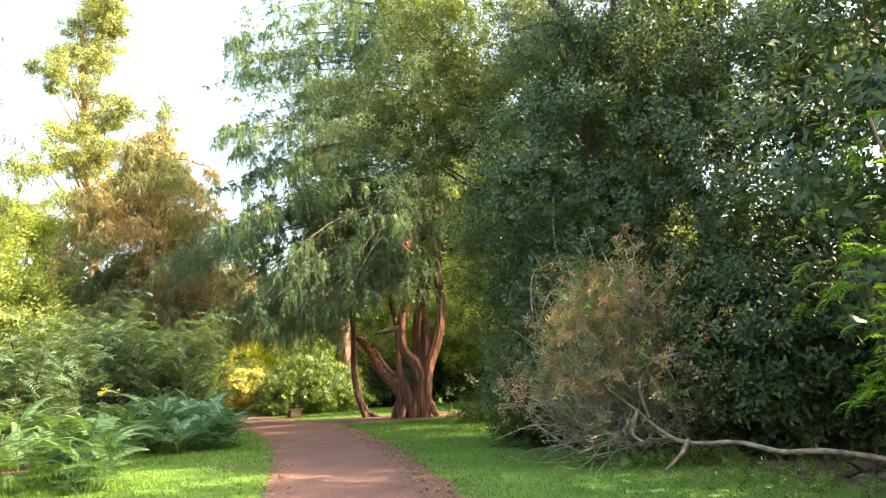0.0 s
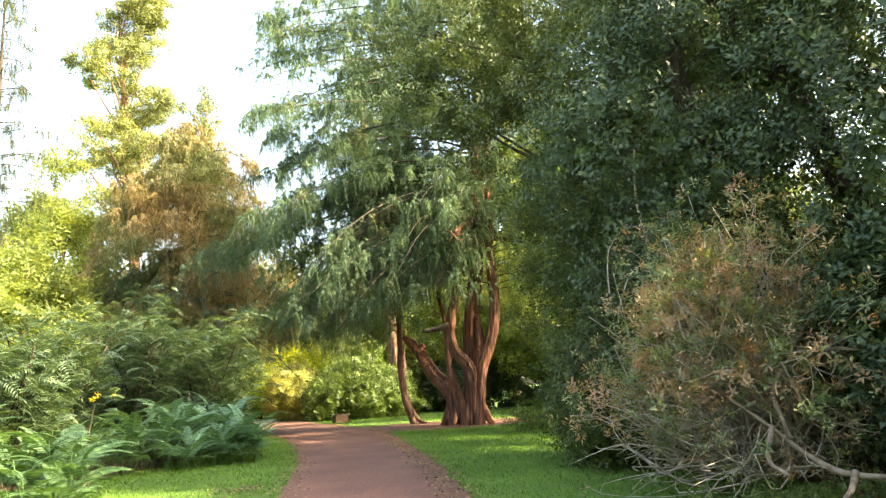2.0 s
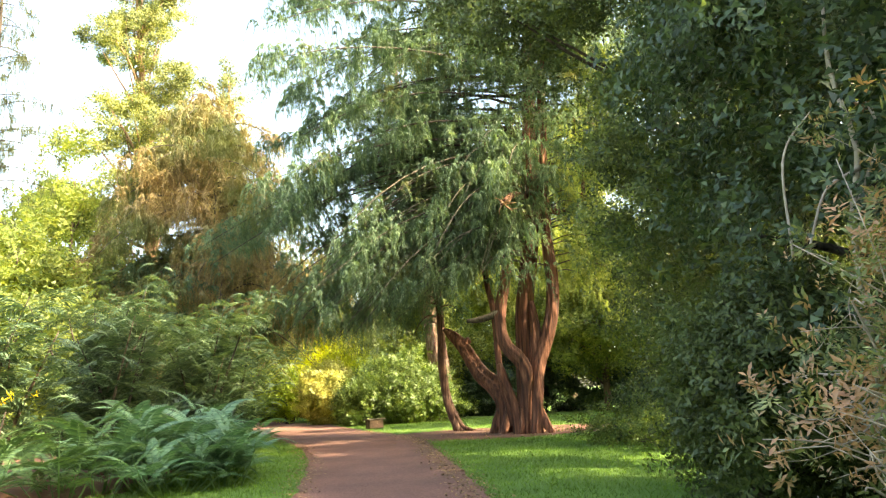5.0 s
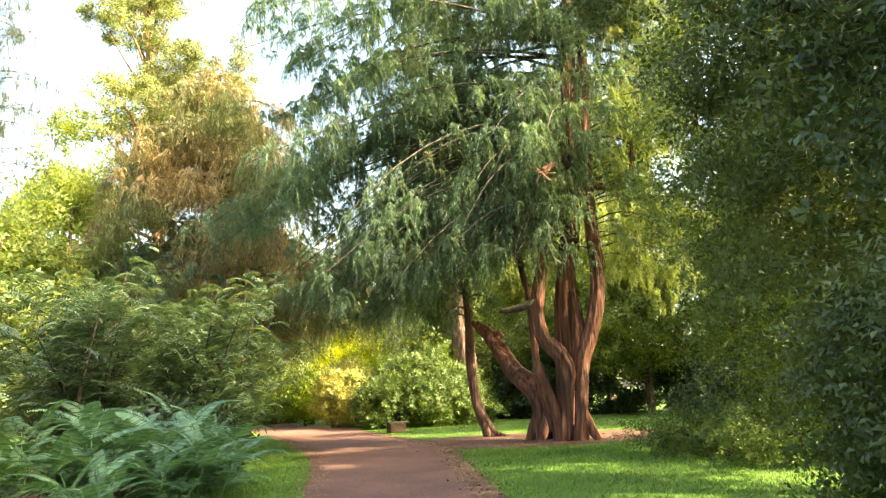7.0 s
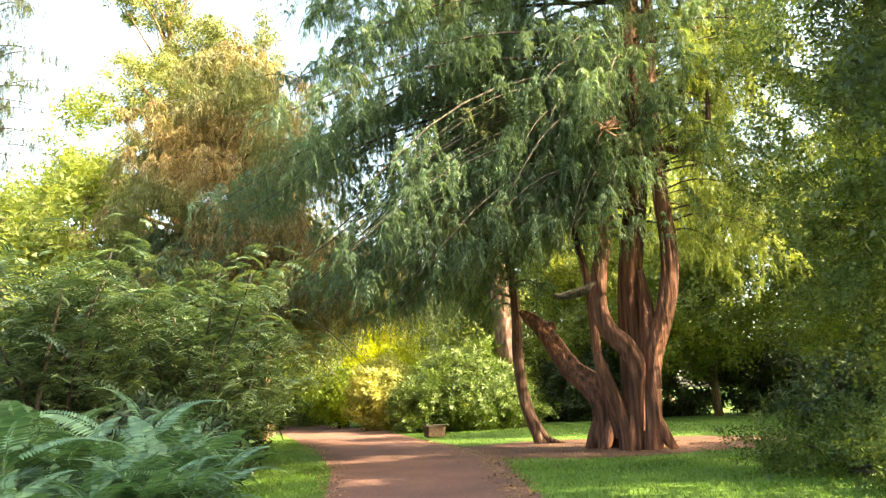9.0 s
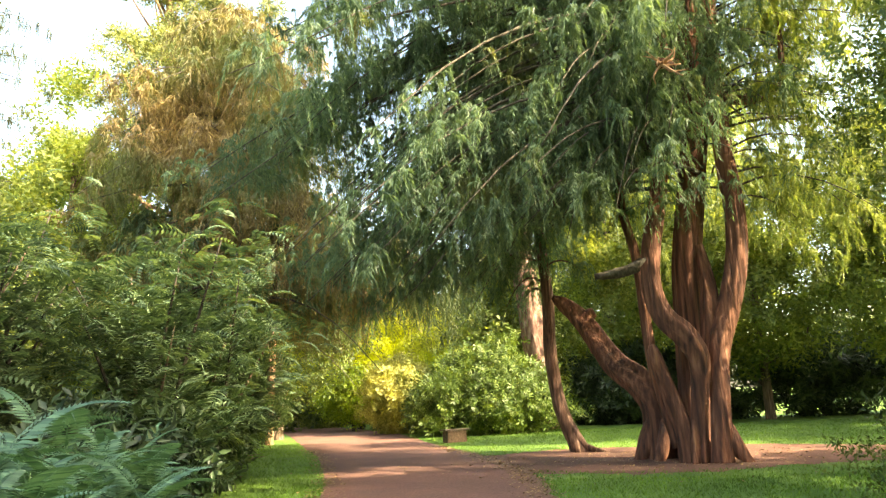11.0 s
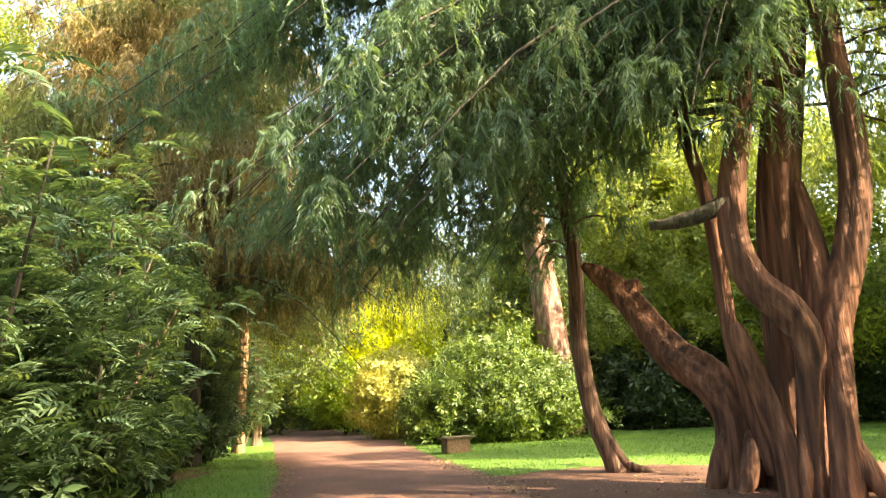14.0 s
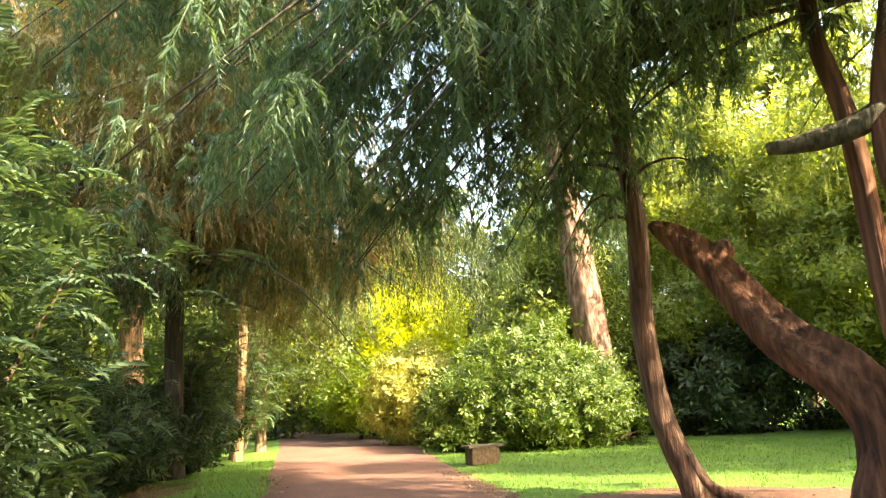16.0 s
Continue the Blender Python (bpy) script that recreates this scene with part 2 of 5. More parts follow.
def frames(way, spin=None):
    """Turns whose z axis lies along way, spun at random about it."""
    w = np.asarray(way, float)
    w = w / (np.linalg.norm(w, axis=1)[:, None] + 1e-9)
    n = len(w)
    ref = np.where(abs(w[:, 2:3]) > 0.9, np.array([[1.0, 0, 0]]), np.array([[0, 0, 1.0]]))
    x = np.cross(ref, w)
    x /= np.linalg.norm(x, axis=1)[:, None]
    y = np.cross(w, x)
    s = rng.uniform(0, 2 * np.pi, n) if spin is None else np.asarray(spin)
    c, s = np.cos(s)[:, None], np.sin(s)[:, None]
    return np.stack([x * c + y * s, y * c - x * s, w], -1)


def scatter(V, T, place, turns, size):
    """Copies of a small template at places, turned and sized, as one vertex and triangle array."""
    place, size = np.asarray(place), np.asarray(size)
    W = np.einsum("kij,vj->kvi", turns, V) * size[:, None, None] + place[:, None]
    return W.reshape(-1, 3), (T[None] + (np.arange(len(place)) * len(V))[:, None, None]).reshape(-1, 3)


# ---------- leaf templates ----------
def leaf_spray(n, length, width, spread, leaf_fold=0.25, seed=1, plain=False):
    """A twig along +z that bears n leaves, folded along the middle or plain."""
    r = np.random.default_rng(seed)
    V, T = [], []
    for i in range(n):
        z = (i + 0.5) / n
        a = i * 2.4 + r.uniform(-0.4, 0.4)
        out = np.array([np.cos(a), np.sin(a), r.uniform(0.1, 0.7)])
        out /= np.linalg.norm(out)
        side = np.cross(out, [0, 0, 1.0])
        side /= np.linalg.norm(side)
        up = np.cross(side, out)
        L, w = length * r.uniform(0.7, 1.2), width * r.uniform(0.8, 1.2)
        root = np.array([0, 0, z]) * spread + out * 0.02
        k = len(V)
        if plain:
            V += [root, root + out * L * 0.6 + side * w * 0.6, root + out * L - side * w * 0.35]
            T += [(k, k + 1, k + 2)]
            continue
        V += [root, root + out * L * 0.45 + side * w / 2 + up * leaf_fold * w, root + out * L, root + out * L * 0.45 - side * w / 2 + up * leaf_fold * w]
        T += [(k, k + 1, k + 2), (k, k + 2, k + 3)]
    return np.array(V), np.array(T)


def strand(n, length, sprig, seed=2):
    """A hanging conifer plume: three thin stalks down -z, each with fine drooping side sprigs."""
    r = np.random.default_rng(seed)
    V, T = [], []
    for f in range(3):
        a0 = f * 2.1 + r.uniform(-0.5, 0.5)
        fan = np.array([np.cos(a0), np.sin(a0)]) * length * r.uniform(0.12, 0.3) * (f > 0)
        long = length * r.uniform(0.6, 1.0)
        at = lambda u: np.array([fan[0] * (u ** 0.6), fan[1] * (u ** 0.6), -long * u])
        for i in range(n):
            u = (i + r.uniform(0.1, 0.9)) / n
            a = r.uniform(0, 6.28)
            L = sprig * (1.2 - 0.7 * u) * r.uniform(0.6, 1.3)
            root = at(u)
            tip = root + np.array([np.cos(a) * L * 0.5, np.sin(a) * L * 0.5, -L * r.uniform(0.7, 1.0)])
            w = 0.075 * L + 0.004
            side = np.array([-np.sin(a), np.cos(a), 0]) * w
            k = len(V)
            V += [root + side * 0.8, root - side * 0.8 - np.array([0, 0, 0.3 * w]), tip]
            T += [(k, k + 1, k + 2)]
    return np.array(V), np.array(T)


def tuft(n, out, drop, sprig, seed):
    """A flat conifer spray that reaches out along +x and droops, with leafy sprigs hanging from both sides."""
    r = np.random.default_rng(seed)
    V, T = [], []
    at = lambda u: np.array([out * u ** 0.7, 0, 0.10 * math.sin(math.pi * u) - drop * u ** 1.8])
    for i in range(n):
        u = (i + r.uniform(0.2, 0.8)) / n
        side = -1 if i % 2 else 1
        L = sprig * (1.15 - 0.55 * u) * r.uniform(0.7, 1.25)
        d = np.array([r.uniform(0.1, 0.5), side * r.uniform(0.25, 0.8), -r.uniform(0.6, 1.0)])
        d *= L / np.linalg.norm(d)
        across = np.cross(d, [r.normal(0, 0.4), r.normal(0, 0.4), 1.0])
        across *= 0.11 * L / (np.linalg.norm(across) + 1e-6)
        k = len(V)
        V += [at(u) - across * 0.7, at(u) + d * 0.4 + across, at(u) + d]
        T += [(k, k + 1, k + 2)]
    for j in range(3):
        k, a, b = len(V), at(j / 3), at((j + 1) / 3)
        V += [a + (0, 0.006, 0), a - (0, 0.006, 0), b]
        T += [(k, k + 1, k + 2)]
    return np.array(V), np.array(T)


def pinnate(pairs, length, leaflet, width, droop=0.35, seed=3, teeth=False):
    """A feathered leaf or frond along +y, arching over, with pairs of leaflets."""
    r = np.random.default_rng(seed)
    V, T = [], []
    at = lambda u: np.array([0, length * u * (1 - 0.12 * u), length * (0.35 * u - (0.35 + droop) * u * u)])
    for i in range(pairs + 1):
        u = 0.14 + 0.84 * i / pairs
        shape = (1 - u) ** 0.7 * min(1, 0.45 + 2.2 * u) if teeth else (0.55 + 0.9 * u * (1.25 - u))
        for s in (-1, 1):
            L = leaflet * shape * r.uniform(0.88, 1.1) + 0.01
            tip = at(u) + np.array([s * L * 0.93, L * 0.33, -L * 0.22])
            d = tip - at(u)
            w = width * (0.35 + 0.65 * shape)
            across = np.array([0, w / 2, 0])
            if teeth:
                m1, m2 = at(u) + d * 0.3 + (0, 0, 0.05 * L), at(u) + d * 0.68 + (0, 0, 0.04 * L)
                k = len(V)
                V += [at(u), m1 + across, m2 + across * 0.75, tip, m2 - across * 0.75, m1 - across]
                T += [(k, k + 1, k + 5), (k + 1, k + 2, k + 5), (k + 2, k + 4, k + 5), (k + 2, k + 3, k + 4)]
            else:
                m1 = at(u) + d * 0.45 + (0, 0, 0.1 * L)
                k = len(V)
                V += [at(u), m1 + across, tip, m1 - across]
                T += [(k, k + 1, k + 2), (k, k + 2, k + 3)]
    for j in range(4):
        k, a, b = len(V), at(j / 4), at((j + 1) / 4)
        w = 0.012 * length * (1 - j / 5)
        V += [a + (w, 0, 0.004), a - (w, 0, -0.004), b + (0, 0, 0.004)]
        T += [(k, k + 1, k + 2)]
    return np.array(V), np.array(T)


SPRAY_SMALL = leaf_spray(10, 0.085, 0.05, 0.28, seed=4, plain=True)
SPRAY_MID = leaf_spray(9, 0.13, 0.065, 0.34, seed=5, plain=True)
SPRAY_LONG = leaf_spray(9, 0.15, 0.045, 0.20, seed=6)
SPRAY_BIG = leaf_spray(7, 0.25, 0.16, 0.5, seed=7, plain=True)
NEEDLES = leaf_spray(14, 0.17, 0.03, 0.30, 0.0, seed=8, plain=True)
STRANDS = [strand(12, 0.75, 0.14, s) for s in (11, 12, 13, 14)]
STRINGS = [strand(11, 1.35, 0.12, s) for s in (15, 16)]
TUFTS = [tuft(42, 0.30, 0.62, 0.15, s) for s in (21, 22, 23, 24)]
PINNATE = pinnate(7, 0.30, 0.095, 0.032, seed=9)


def blob_points(blobs, n, clumps, spread, shell=0.55):
    """Points in clumps through ellipsoids (cx, cy, cz, rx, ry, rz), thicker towards the outside; also the way out."""
    B = np.array(blobs, float)
    vol = B[:, 3] * B[:, 4] * B[:, 5]
    pick = rng.choice(len(B), clumps, p=vol / vol.sum())
    u = rng.normal(size=(clumps, 3))
    u /= np.linalg.norm(u, axis=1)[:, None]
    rad = rng.uniform(shell, 1.0, clumps) ** 0.6
    C = B[pick, :3] + u * rad[:, None] * B[pick, 3:]
    k = rng.integers(0, clumps, n)
    P = C[k] + rng.normal(size=(n, 3)) * spread * np.array([1, 1, 0.6])
    return P, u[k]


def broad_crown(name, blobs, n, spray, material, parent, clumps=None, spread=0.35, size=(0.8, 1.3), shell=0.5, floor_z=0.05, label="", droop=0.0, thin=0.39):
    n, size = int(n * thin), (size[0] * thin ** -0.45, size[1] * thin ** -0.45)
    P, out = blob_points(blobs, n, clumps or max(8, n // 40), spread, shell)
    keep = P[:, 2] > floor_z
    P, out = P[keep], out[keep]
    way = out + rng.normal(size=P.shape) * 0.6 + np.array([0, 0, 0.25 - droop])
    V, T = scatter(*spray, P, frames(way), rng.uniform(*size, len(P)))
    return part(name, mesh_of(name, V, T, material), parent, label)


def twig_mesh(name, lines, material, seg=4, rings=6):
    return mesh_of(name, *join([tube(l, rings, seg, 0, 0, i) for i, l in enumerate(lines)]), material, True)


def limb_line(root, azimuth, length, rise, drop, r0, bend=0.0, n=5):
    """A limb from root: outwards, up by rise, then down by drop at its tip."""
    out = []
    for i in range(n):
        u = i / (n - 1)
        a = azimuth + bend * u
        out.append((root[0] + math.cos(a) * length * u, root[1] + math.sin(a) * length * u, root[2] + rise * 4 * u * (1 - u) - drop * u * u, r0 * (1 - 0.85 * u)))
    return out


def limb_parts(lines, material, parent, seg=6, rings=9):
    """Each limb a part of its own."""
    for i, l in enumerate(lines):
        part("limb", mesh_of("limb", *tube(l, rings, seg, 0.05, 0.02, i), material, True), parent)


def hang(lines, per_metre, templates, size=(0.7, 1.3), start=0.2, side=0.9, min_z=0.3, lift=0.15):
    """Hanging sprays along limbs, spread to both sides of them in flat fans."""
    out = []
    for l in lines:
        L = smooth_line(l, 24)[:, :3]
        seglen = np.linalg.norm(np.diff(L, axis=0), axis=1).sum()
        n = int(seglen * per_metre)
        m = max(3, n // 5)
        cu, cw = rng.uniform(start, 1, m), rng.normal(0, 1, m) * side
        k = rng.integers(0, m, n)
        u = np.clip(cu[k] + rng.normal(0, 0.14, n) / seglen, 0, 0.9999)
        i = np.minimum((u * 23).astype(int), 22)
        f = (u * 23 - i)[:, None]
        P = L[i] * (1 - f) + L[i + 1] * f
        d = L[i + 1] - L[i]
        s = np.stack([-d[:, 1], d[:, 0], 0 * d[:, 0]], -1)
        s /= np.linalg.norm(s, axis=1)[:, None] + 1e-9
        w = cw[k] * (1.15 - 0.6 * u) + rng.normal(0, 0.12, n)
        P = P + s * w[:, None]
        P[:, 2] += lift - 0.22 * np.abs(w) + rng.normal(0, 0.12, n)
        out.append(P)
    P = np.concatenate(out)
    P = P[P[:, 2] > min_z]
    which = rng.integers(0, len(templates), len(P))
    pieces = []
    for k, tpl in enumerate(templates):
        Q = P[which == k]
        tilt = rng.normal(0, 0.14, (len(Q), 3))
        tilt[:, 2] = 1
        pieces.append(scatter(*tpl, Q, frames(tilt), rng.uniform(*size, len(Q))))
    return join(pieces)


# ---------- ground, path, soil ----------
def sheet(name, outline_pts, z, material, label, category):
    """A flat outline filled with triangles."""
    bm = bmesh.new()
    vs = [bm.verts.new((x, y, z)) for x, y in outline_pts]
    f = bm.faces.new(vs)
    f.normal_update()
    if f.normal.z < 0:
        f.normal_flip()
    bmesh.ops.triangulate(bm, faces=bm.faces[:])
    me = bpy.data.meshes.new(name)
    bm.to_mesh(me)
    bm.free()
    me.materials.append(material)
    return tagged(new(name, me), label, category, kind="structure")


sheet("ground", [(-900, -900), (900, -900), (900, 900), (-900, 900)], 0.0, M_LAWN, "mown green lawn running out under the trees", "ground")

LEFT = [(-1.6, -14), (-1.5, -3), (-1.9, 5), (-2.7, 10.6), (-3.6, 15.1), (-4.8, 20.3), (-6.5, 26.0), (-8.4, 31), (-10.3, 35.0), (-12.0, 38.4), (-14.9, 43.5), (-22.0, 56), (-30, 68.5), (-48, 90)]
RIGHT = [(2.0, -14), (1.7, -3), (1.1, 5), (0.1, 10.6), (-1.1, 17.5), (-2.1, 22.2), (-3.4, 27.6), (-4.6, 32.6), (-6.3, 36.6), (-7.8, 39.4), (-9.9, 43.6), (-14.8, 53.6), (-25, 68.7), (-42, 90)]


def rough_edge(pts, n, amount, seed):
    r = np.random.default_rng(seed)
    L = smooth_line(pts, n)
    w = np.convolve(r.normal(0, 1, n + 8), np.ones(3) / 3, "same")[4:-4]
    L[:, 0] += w * amount
    return [tuple(p) for p in L]


edge_l, edge_r = rough_edge(LEFT, 420, 0.07, 1), rough_edge(RIGHT, 420, 0.07, 2)
sheet("road", edge_l + edge_r[::-1], 0.008, M_PATH, "reddish fine gravel garden path with worn edges", "path")
a = np.linspace(0, 2 * np.pi, 160, endpoint=False)
rr = 1 + 0.07 * np.sin(3 * a + 1) + 0.05 * np.sin(7 * a) + 0.03 * np.random.default_rng(3).normal(size=160)
sheet("soil_patch", list(zip(-1.9 + 5.2 * rr * np.cos(a), 35.2 + 3.3 * rr * np.sin(a))), 0.004, M_SOIL, "bare reddish soil strewn with needles under the cedar", "soil")
rr = 1 + 0.1 * np.sin(3 * a + 2) + 0.06 * np.sin(8 * a) + 0.04 * np.random.default_rng(5).normal(size=160)
sheet("soil_patch", list(zip(8.2 + 4.8 * rr * np.cos(a), 18.0 + 9.5 * rr * np.sin(a))), 0.004, M_SOIL, "bare shaded soil under the dark evergreens", "soil")
sheet("soil_patch", list(zip(-16.0 + 6.2 * rr * np.cos(a + 2), 24 + 14.5 * rr * np.sin(a + 2))), 0.004, M_SOIL, "bare soil under the bank of shrubs", "soil")


def on_path(x, y):
    l = np.interp(y, [p[1] for p in LEFT], [p[0] for p in LEFT])
    r = np.interp(y, [p[1] for p in RIGHT], [p[0] for p in RIGHT])
    return (x > l + 0.03) & (x < r - 0.03)


def lawn_blades(name, n, x0, x1, y0, y1, size, label):
    x, y = rng.uniform(x0, x1, n), rng.uniform(y0, y1, n)
    keep = ~on_path(x, y)
    keep &= ((x + 1.9) / 5.0) ** 2 + ((y - 35.2) / 3.1) ** 2 > 1
    keep &= ((x - 8.2) / 4.7) ** 2 + ((y - 18.0) / 9.3) ** 2 > 1
    x, y = x[keep], y[keep]
    n = len(x)
    a = rng.uniform(0, 2 * np.pi, n)
    h = size * rng.uniform(0.5, 1.4, n)
    lean = rng.normal(0, 0.6, (n, 2)) * h[:, None]
    w = 0.16 * h
    A = np.stack([x - np.cos(a) * w, y - np.sin(a) * w, 0 * x], -1)
    B = np.stack([x + np.cos(a) * w, y + np.sin(a) * w, 0 * x], -1)
    C = np.stack([x + lean[:, 0], y + lean[:, 1], h], -1)
    V = np.stack([A, B, C], 1).reshape(-1, 3)
    T = np.arange(3 * n).reshape(-1, 3)
    tagged(new(name, mesh_of(name, V, T, M_BLADE)), label, "grass", kind="stuff")


lawn_blades("grass", 110000, -9, 4.0, 8, 31, 0.042, "short mown green grass beside the path")
lawn_blades("grass", 80000, -17, 12, 29, 50, 0.045, "short sunlit grass round the cedar and bench")


def litter(name, n, centre_fn, label):
    P = centre_fn(n)
    V, T = scatter(np.array([[-0.5, 0, 0.12], [0, -0.28, 0], [0.5, 0, 0.15], [0, 0.28, 0.04]]), np.array([[0, 1, 2], [0, 2, 3]]), P, frames(rng.normal(0, 0.25, (n, 3)) + [0, 0, 1]), rng.uniform(0.03, 0.085, n))
    tagged(new(name, mesh_of(name, V, T, M_LITTER)), label, "leaves", kind="stuff")


def along_edges(n):
    u = rng.uniform(6, 42, n)
    side = rng.random(n) < 0.35
    x = np.where(side, np.interp(u, [p[1] for p in LEFT], [p[0] for p in LEFT]), np.interp(u, [p[1] for p in RIGHT], [p[0] for p in RIGHT]))
    return np.stack([x + rng.normal(0, 0.2, n) + np.where(side, 0.05, -0.18), u, np.full(n, 0.012)], -1)


def under_cedar(n):
    return np.stack([rng.normal(-1.6, 2.6, n), rng.normal(34.6, 1.6, n), np.full(n, 0.012)], -1)


litter("leaf_litter", 6500, along_edges, "dry brown leaves gathered along the path edges")
litter("leaf_litter", 1500, under_cedar, "dry brown leaves and bark bits under the cedar")
litter("leaf_litter", 160, lambda n: np.stack([rng.normal(-4.6, 0.28, n), rng.normal(15.9, 0.3, n), np.full(n, 0.03)], -1), "small heap of dry leaves on the lawn")


# ---------- the old cedar ----------
def cedar():
    t = thing("cedar_tree", "old many-stemmed red cedar with weeping green sprays", "tree", (-1.0, 34.0, 0))
    o = np.array([1.0, -34.0, 0, 0])
    stem = lambda pts, seed, rings=30, seg=28, fl=0.15: part("stem", mesh_of("stem", *tube(np.array(pts) + o, rings, seg, fl, 0.012, seed), M_REDBARK, True), t)
    # low limb that sweeps out over the soil, with its broken end
    stem([(-2.02, 34.8, -0.15, 0.4), (-1.98, 34.8, 0.35, 0.365), (-1.98, 34.8, 1.1, 0.331), (-2.30, 35.0, 1.68, 0.33), (-2.72, 35.3, 2.05, 0.30), (-3.05, 35.6, 2.52, 0.27), (-3.36, 35.9, 3.06, 0.245), (-3.68, 36.1, 3.50, 0.215), (-3.98, 36.2, 3.78, 0.17), (-4.25, 36.3, 4.0, 0.06)], 1, 34)
    part("broken_limb", mesh_of("broken_limb", *tube(np.array([(-3.56, 35.95, 3.15, 0.2), (-3.34, 36.0, 3.42, 0.17), (-3.2, 36.0, 3.50, 0.12)]) + o, 6, 12, 0.15, 0.03, 2), M_REDBARK, True), t)
    # snag in front
    stem([(-1.42, 33.5, -0.1, 0.209), (-1.46, 33.48, 0.5, 0.183), (-1.62, 33.44, 1.15, 0.157), (-1.78, 33.36, 1.7, 0.139), (-1.92, 33.3, 2.2, 0.122), (-1.96, 33.28, 2.42, 0.0609)], 3, 22, 24, 0.2)
    # bent stem with a mossy shoulder
    stem([(-1.28, 33.4, -0.1, 0.191), (-1.2, 33.42, 0.7, 0.165), (-1.10, 33.40, 1.5, 0.175), (-1.06, 33.32, 2.1, 0.21), (-1.30, 33.26, 2.58, 0.24), (-1.66, 33.24, 2.98, 0.22), (-1.84, 33.24, 3.6, 0.195), (-1.78, 33.3, 4.4, 0.19), (-1.55, 33.35, 5.4, 0.174), (-1.25, 33.5, 7.0, 0.157), (-1.0, 33.6, 9.0, 0.122), (-0.9, 33.6, 12, 0.0522)], 4, 38)
    # right stem, bowed outwards
    stem([(-0.86, 33.35, -0.1, 0.209), (-0.80, 33.4, 0.5, 0.183), (-0.72, 33.5, 1.4, 0.174), (-0.60, 33.7, 2.3, 0.2), (-0.28, 33.88, 3.2, 0.217), (0.0, 33.95, 4.2, 0.209), (0.10, 34.0, 5.3, 0.2), (0.04, 34.0, 6.5, 0.191), (0.06, 34.0, 9.0, 0.174), (0.3, 34.0, 12.5, 0.139), (0.5, 34.1, 17, 0.0783)], 5, 46)
    # main stem behind
    stem([(-1.15, 34.4, -0.1, 0.50), (-1.1, 34.4, 0.8, 0.40), (-1.08, 34.4, 2.6, 0.33), (-1.0, 34.3, 4.3, 0.29), (-0.72, 34.2, 6.0, 0.28), (-0.45, 34.05, 8.0, 0.27), (-0.3, 34.0, 11, 0.24), (0.0, 34.1, 15, 0.18), (0.1, 34.1, 19, 0.12), (0.1, 34.1, 23.5, 0.03)], 6, 44)
    stem([(-0.85, 33.7, 1.6, 0.104), (-0.78, 33.85, 2.3, 0.174), (-0.66, 33.95, 3.0, 0.191), (-0.62, 34.05, 3.7, 0.157), (-0.7, 34.15, 4.6, 0.087)], 8, 18)
    # slim stem on the left
    stem([(-1.6, 33.75, 0.3, 0.161), (-1.85, 33.8, 1.4, 0.136), (-2.0, 33.8, 2.3, 0.118), (-2.08, 33.8, 4.3, 0.105), (-2.28, 33.8, 5.5, 0.093), (-2.3, 33.8, 7.0, 0.0806), (-2.5, 33.9, 11, 0.031)], 7, 30, 14)
    # flaring roots
    for k, (dx, dy, x, y, r) in enumerate([(0.42, -0.12, -0.72, 33.45, 0.15), (0.4, 0.3, -0.7, 33.7, 0.15), (-0.1, -0.2, -1.3, 33.35, 0.09), (-0.4, -0.1, -2.1, 34.65, 0.2), (-0.3, -0.3, -1.8, 34.3, 0.16)]):
        part("root", mesh_of("root", *tube(np.array([(x, y, 0.85, r * 0.75), (x + dx * 0.35, y + dy * 0.35, 0.38, r), (x + dx * 0.8, y + dy * 0.8, 0.05, r * 0.7), (x + dx * 1.2, y + dy * 1.2, -0.08, r * 0.3)]) + o, 10, 12, 0.12, 0.02, 20 + k), M_REDBARK, True), t)
    # bare side branches
    for k, l in enumerate([[(0.1, 34, 7.95, 0.12), (0.9, 34, 7.8, 0.10), (1.42, 34, 8.15, 0.09), (1.56, 34, 8.95, 0.06), (1.6, 34, 9.6, 0.03)],
                           [(0.3, 34, 11.6, 0.11), (1.2, 34, 11.4, 0.09), (2.5, 34, 10.95, 0.06), (3.8, 34, 10.8, 0.03)],
                           [(-0.6, 34, 8.8, 0.12), (-1.3, 33.4, 9.3, 0.1), (-2.0, 33, 10.6, 0.06)]]):
        part("branch", mesh_of("branch", *tube(np.array(l) + o, 14, 10, 0.1, 0.02, 40 + k), M_REDBARK, True), t)
    # stub of a limb beside the bent stem
    part("broken_limb", mesh_of("broken_limb", *tube(np.array([(-1.75, 33.3, 4.3, 0.13), (-2.15, 33.2, 4.08, 0.12), (-2.6, 33.2, 3.98, 0.10), (-3.0, 33.2, 3.96, 0.06)]) + o, 14, 12, 0.12, 0.03, 45), M_LIMB, True), t)
    # torn limb with a splintered orange end
    torn = part("broken_limb", mesh_of("broken_limb", *tube(np.array([(-0.7, 33.8, 8.5, 0.13), (-1.0, 32.4, 8.2, 0.11), (-1.3, 30.7, 7.5, 0.10)]) + o, 14, 10, 0.12, 0.03, 46), M_REDBARK, True), t, "torn limb hanging over the path")
    q = np.random.default_rng(47)
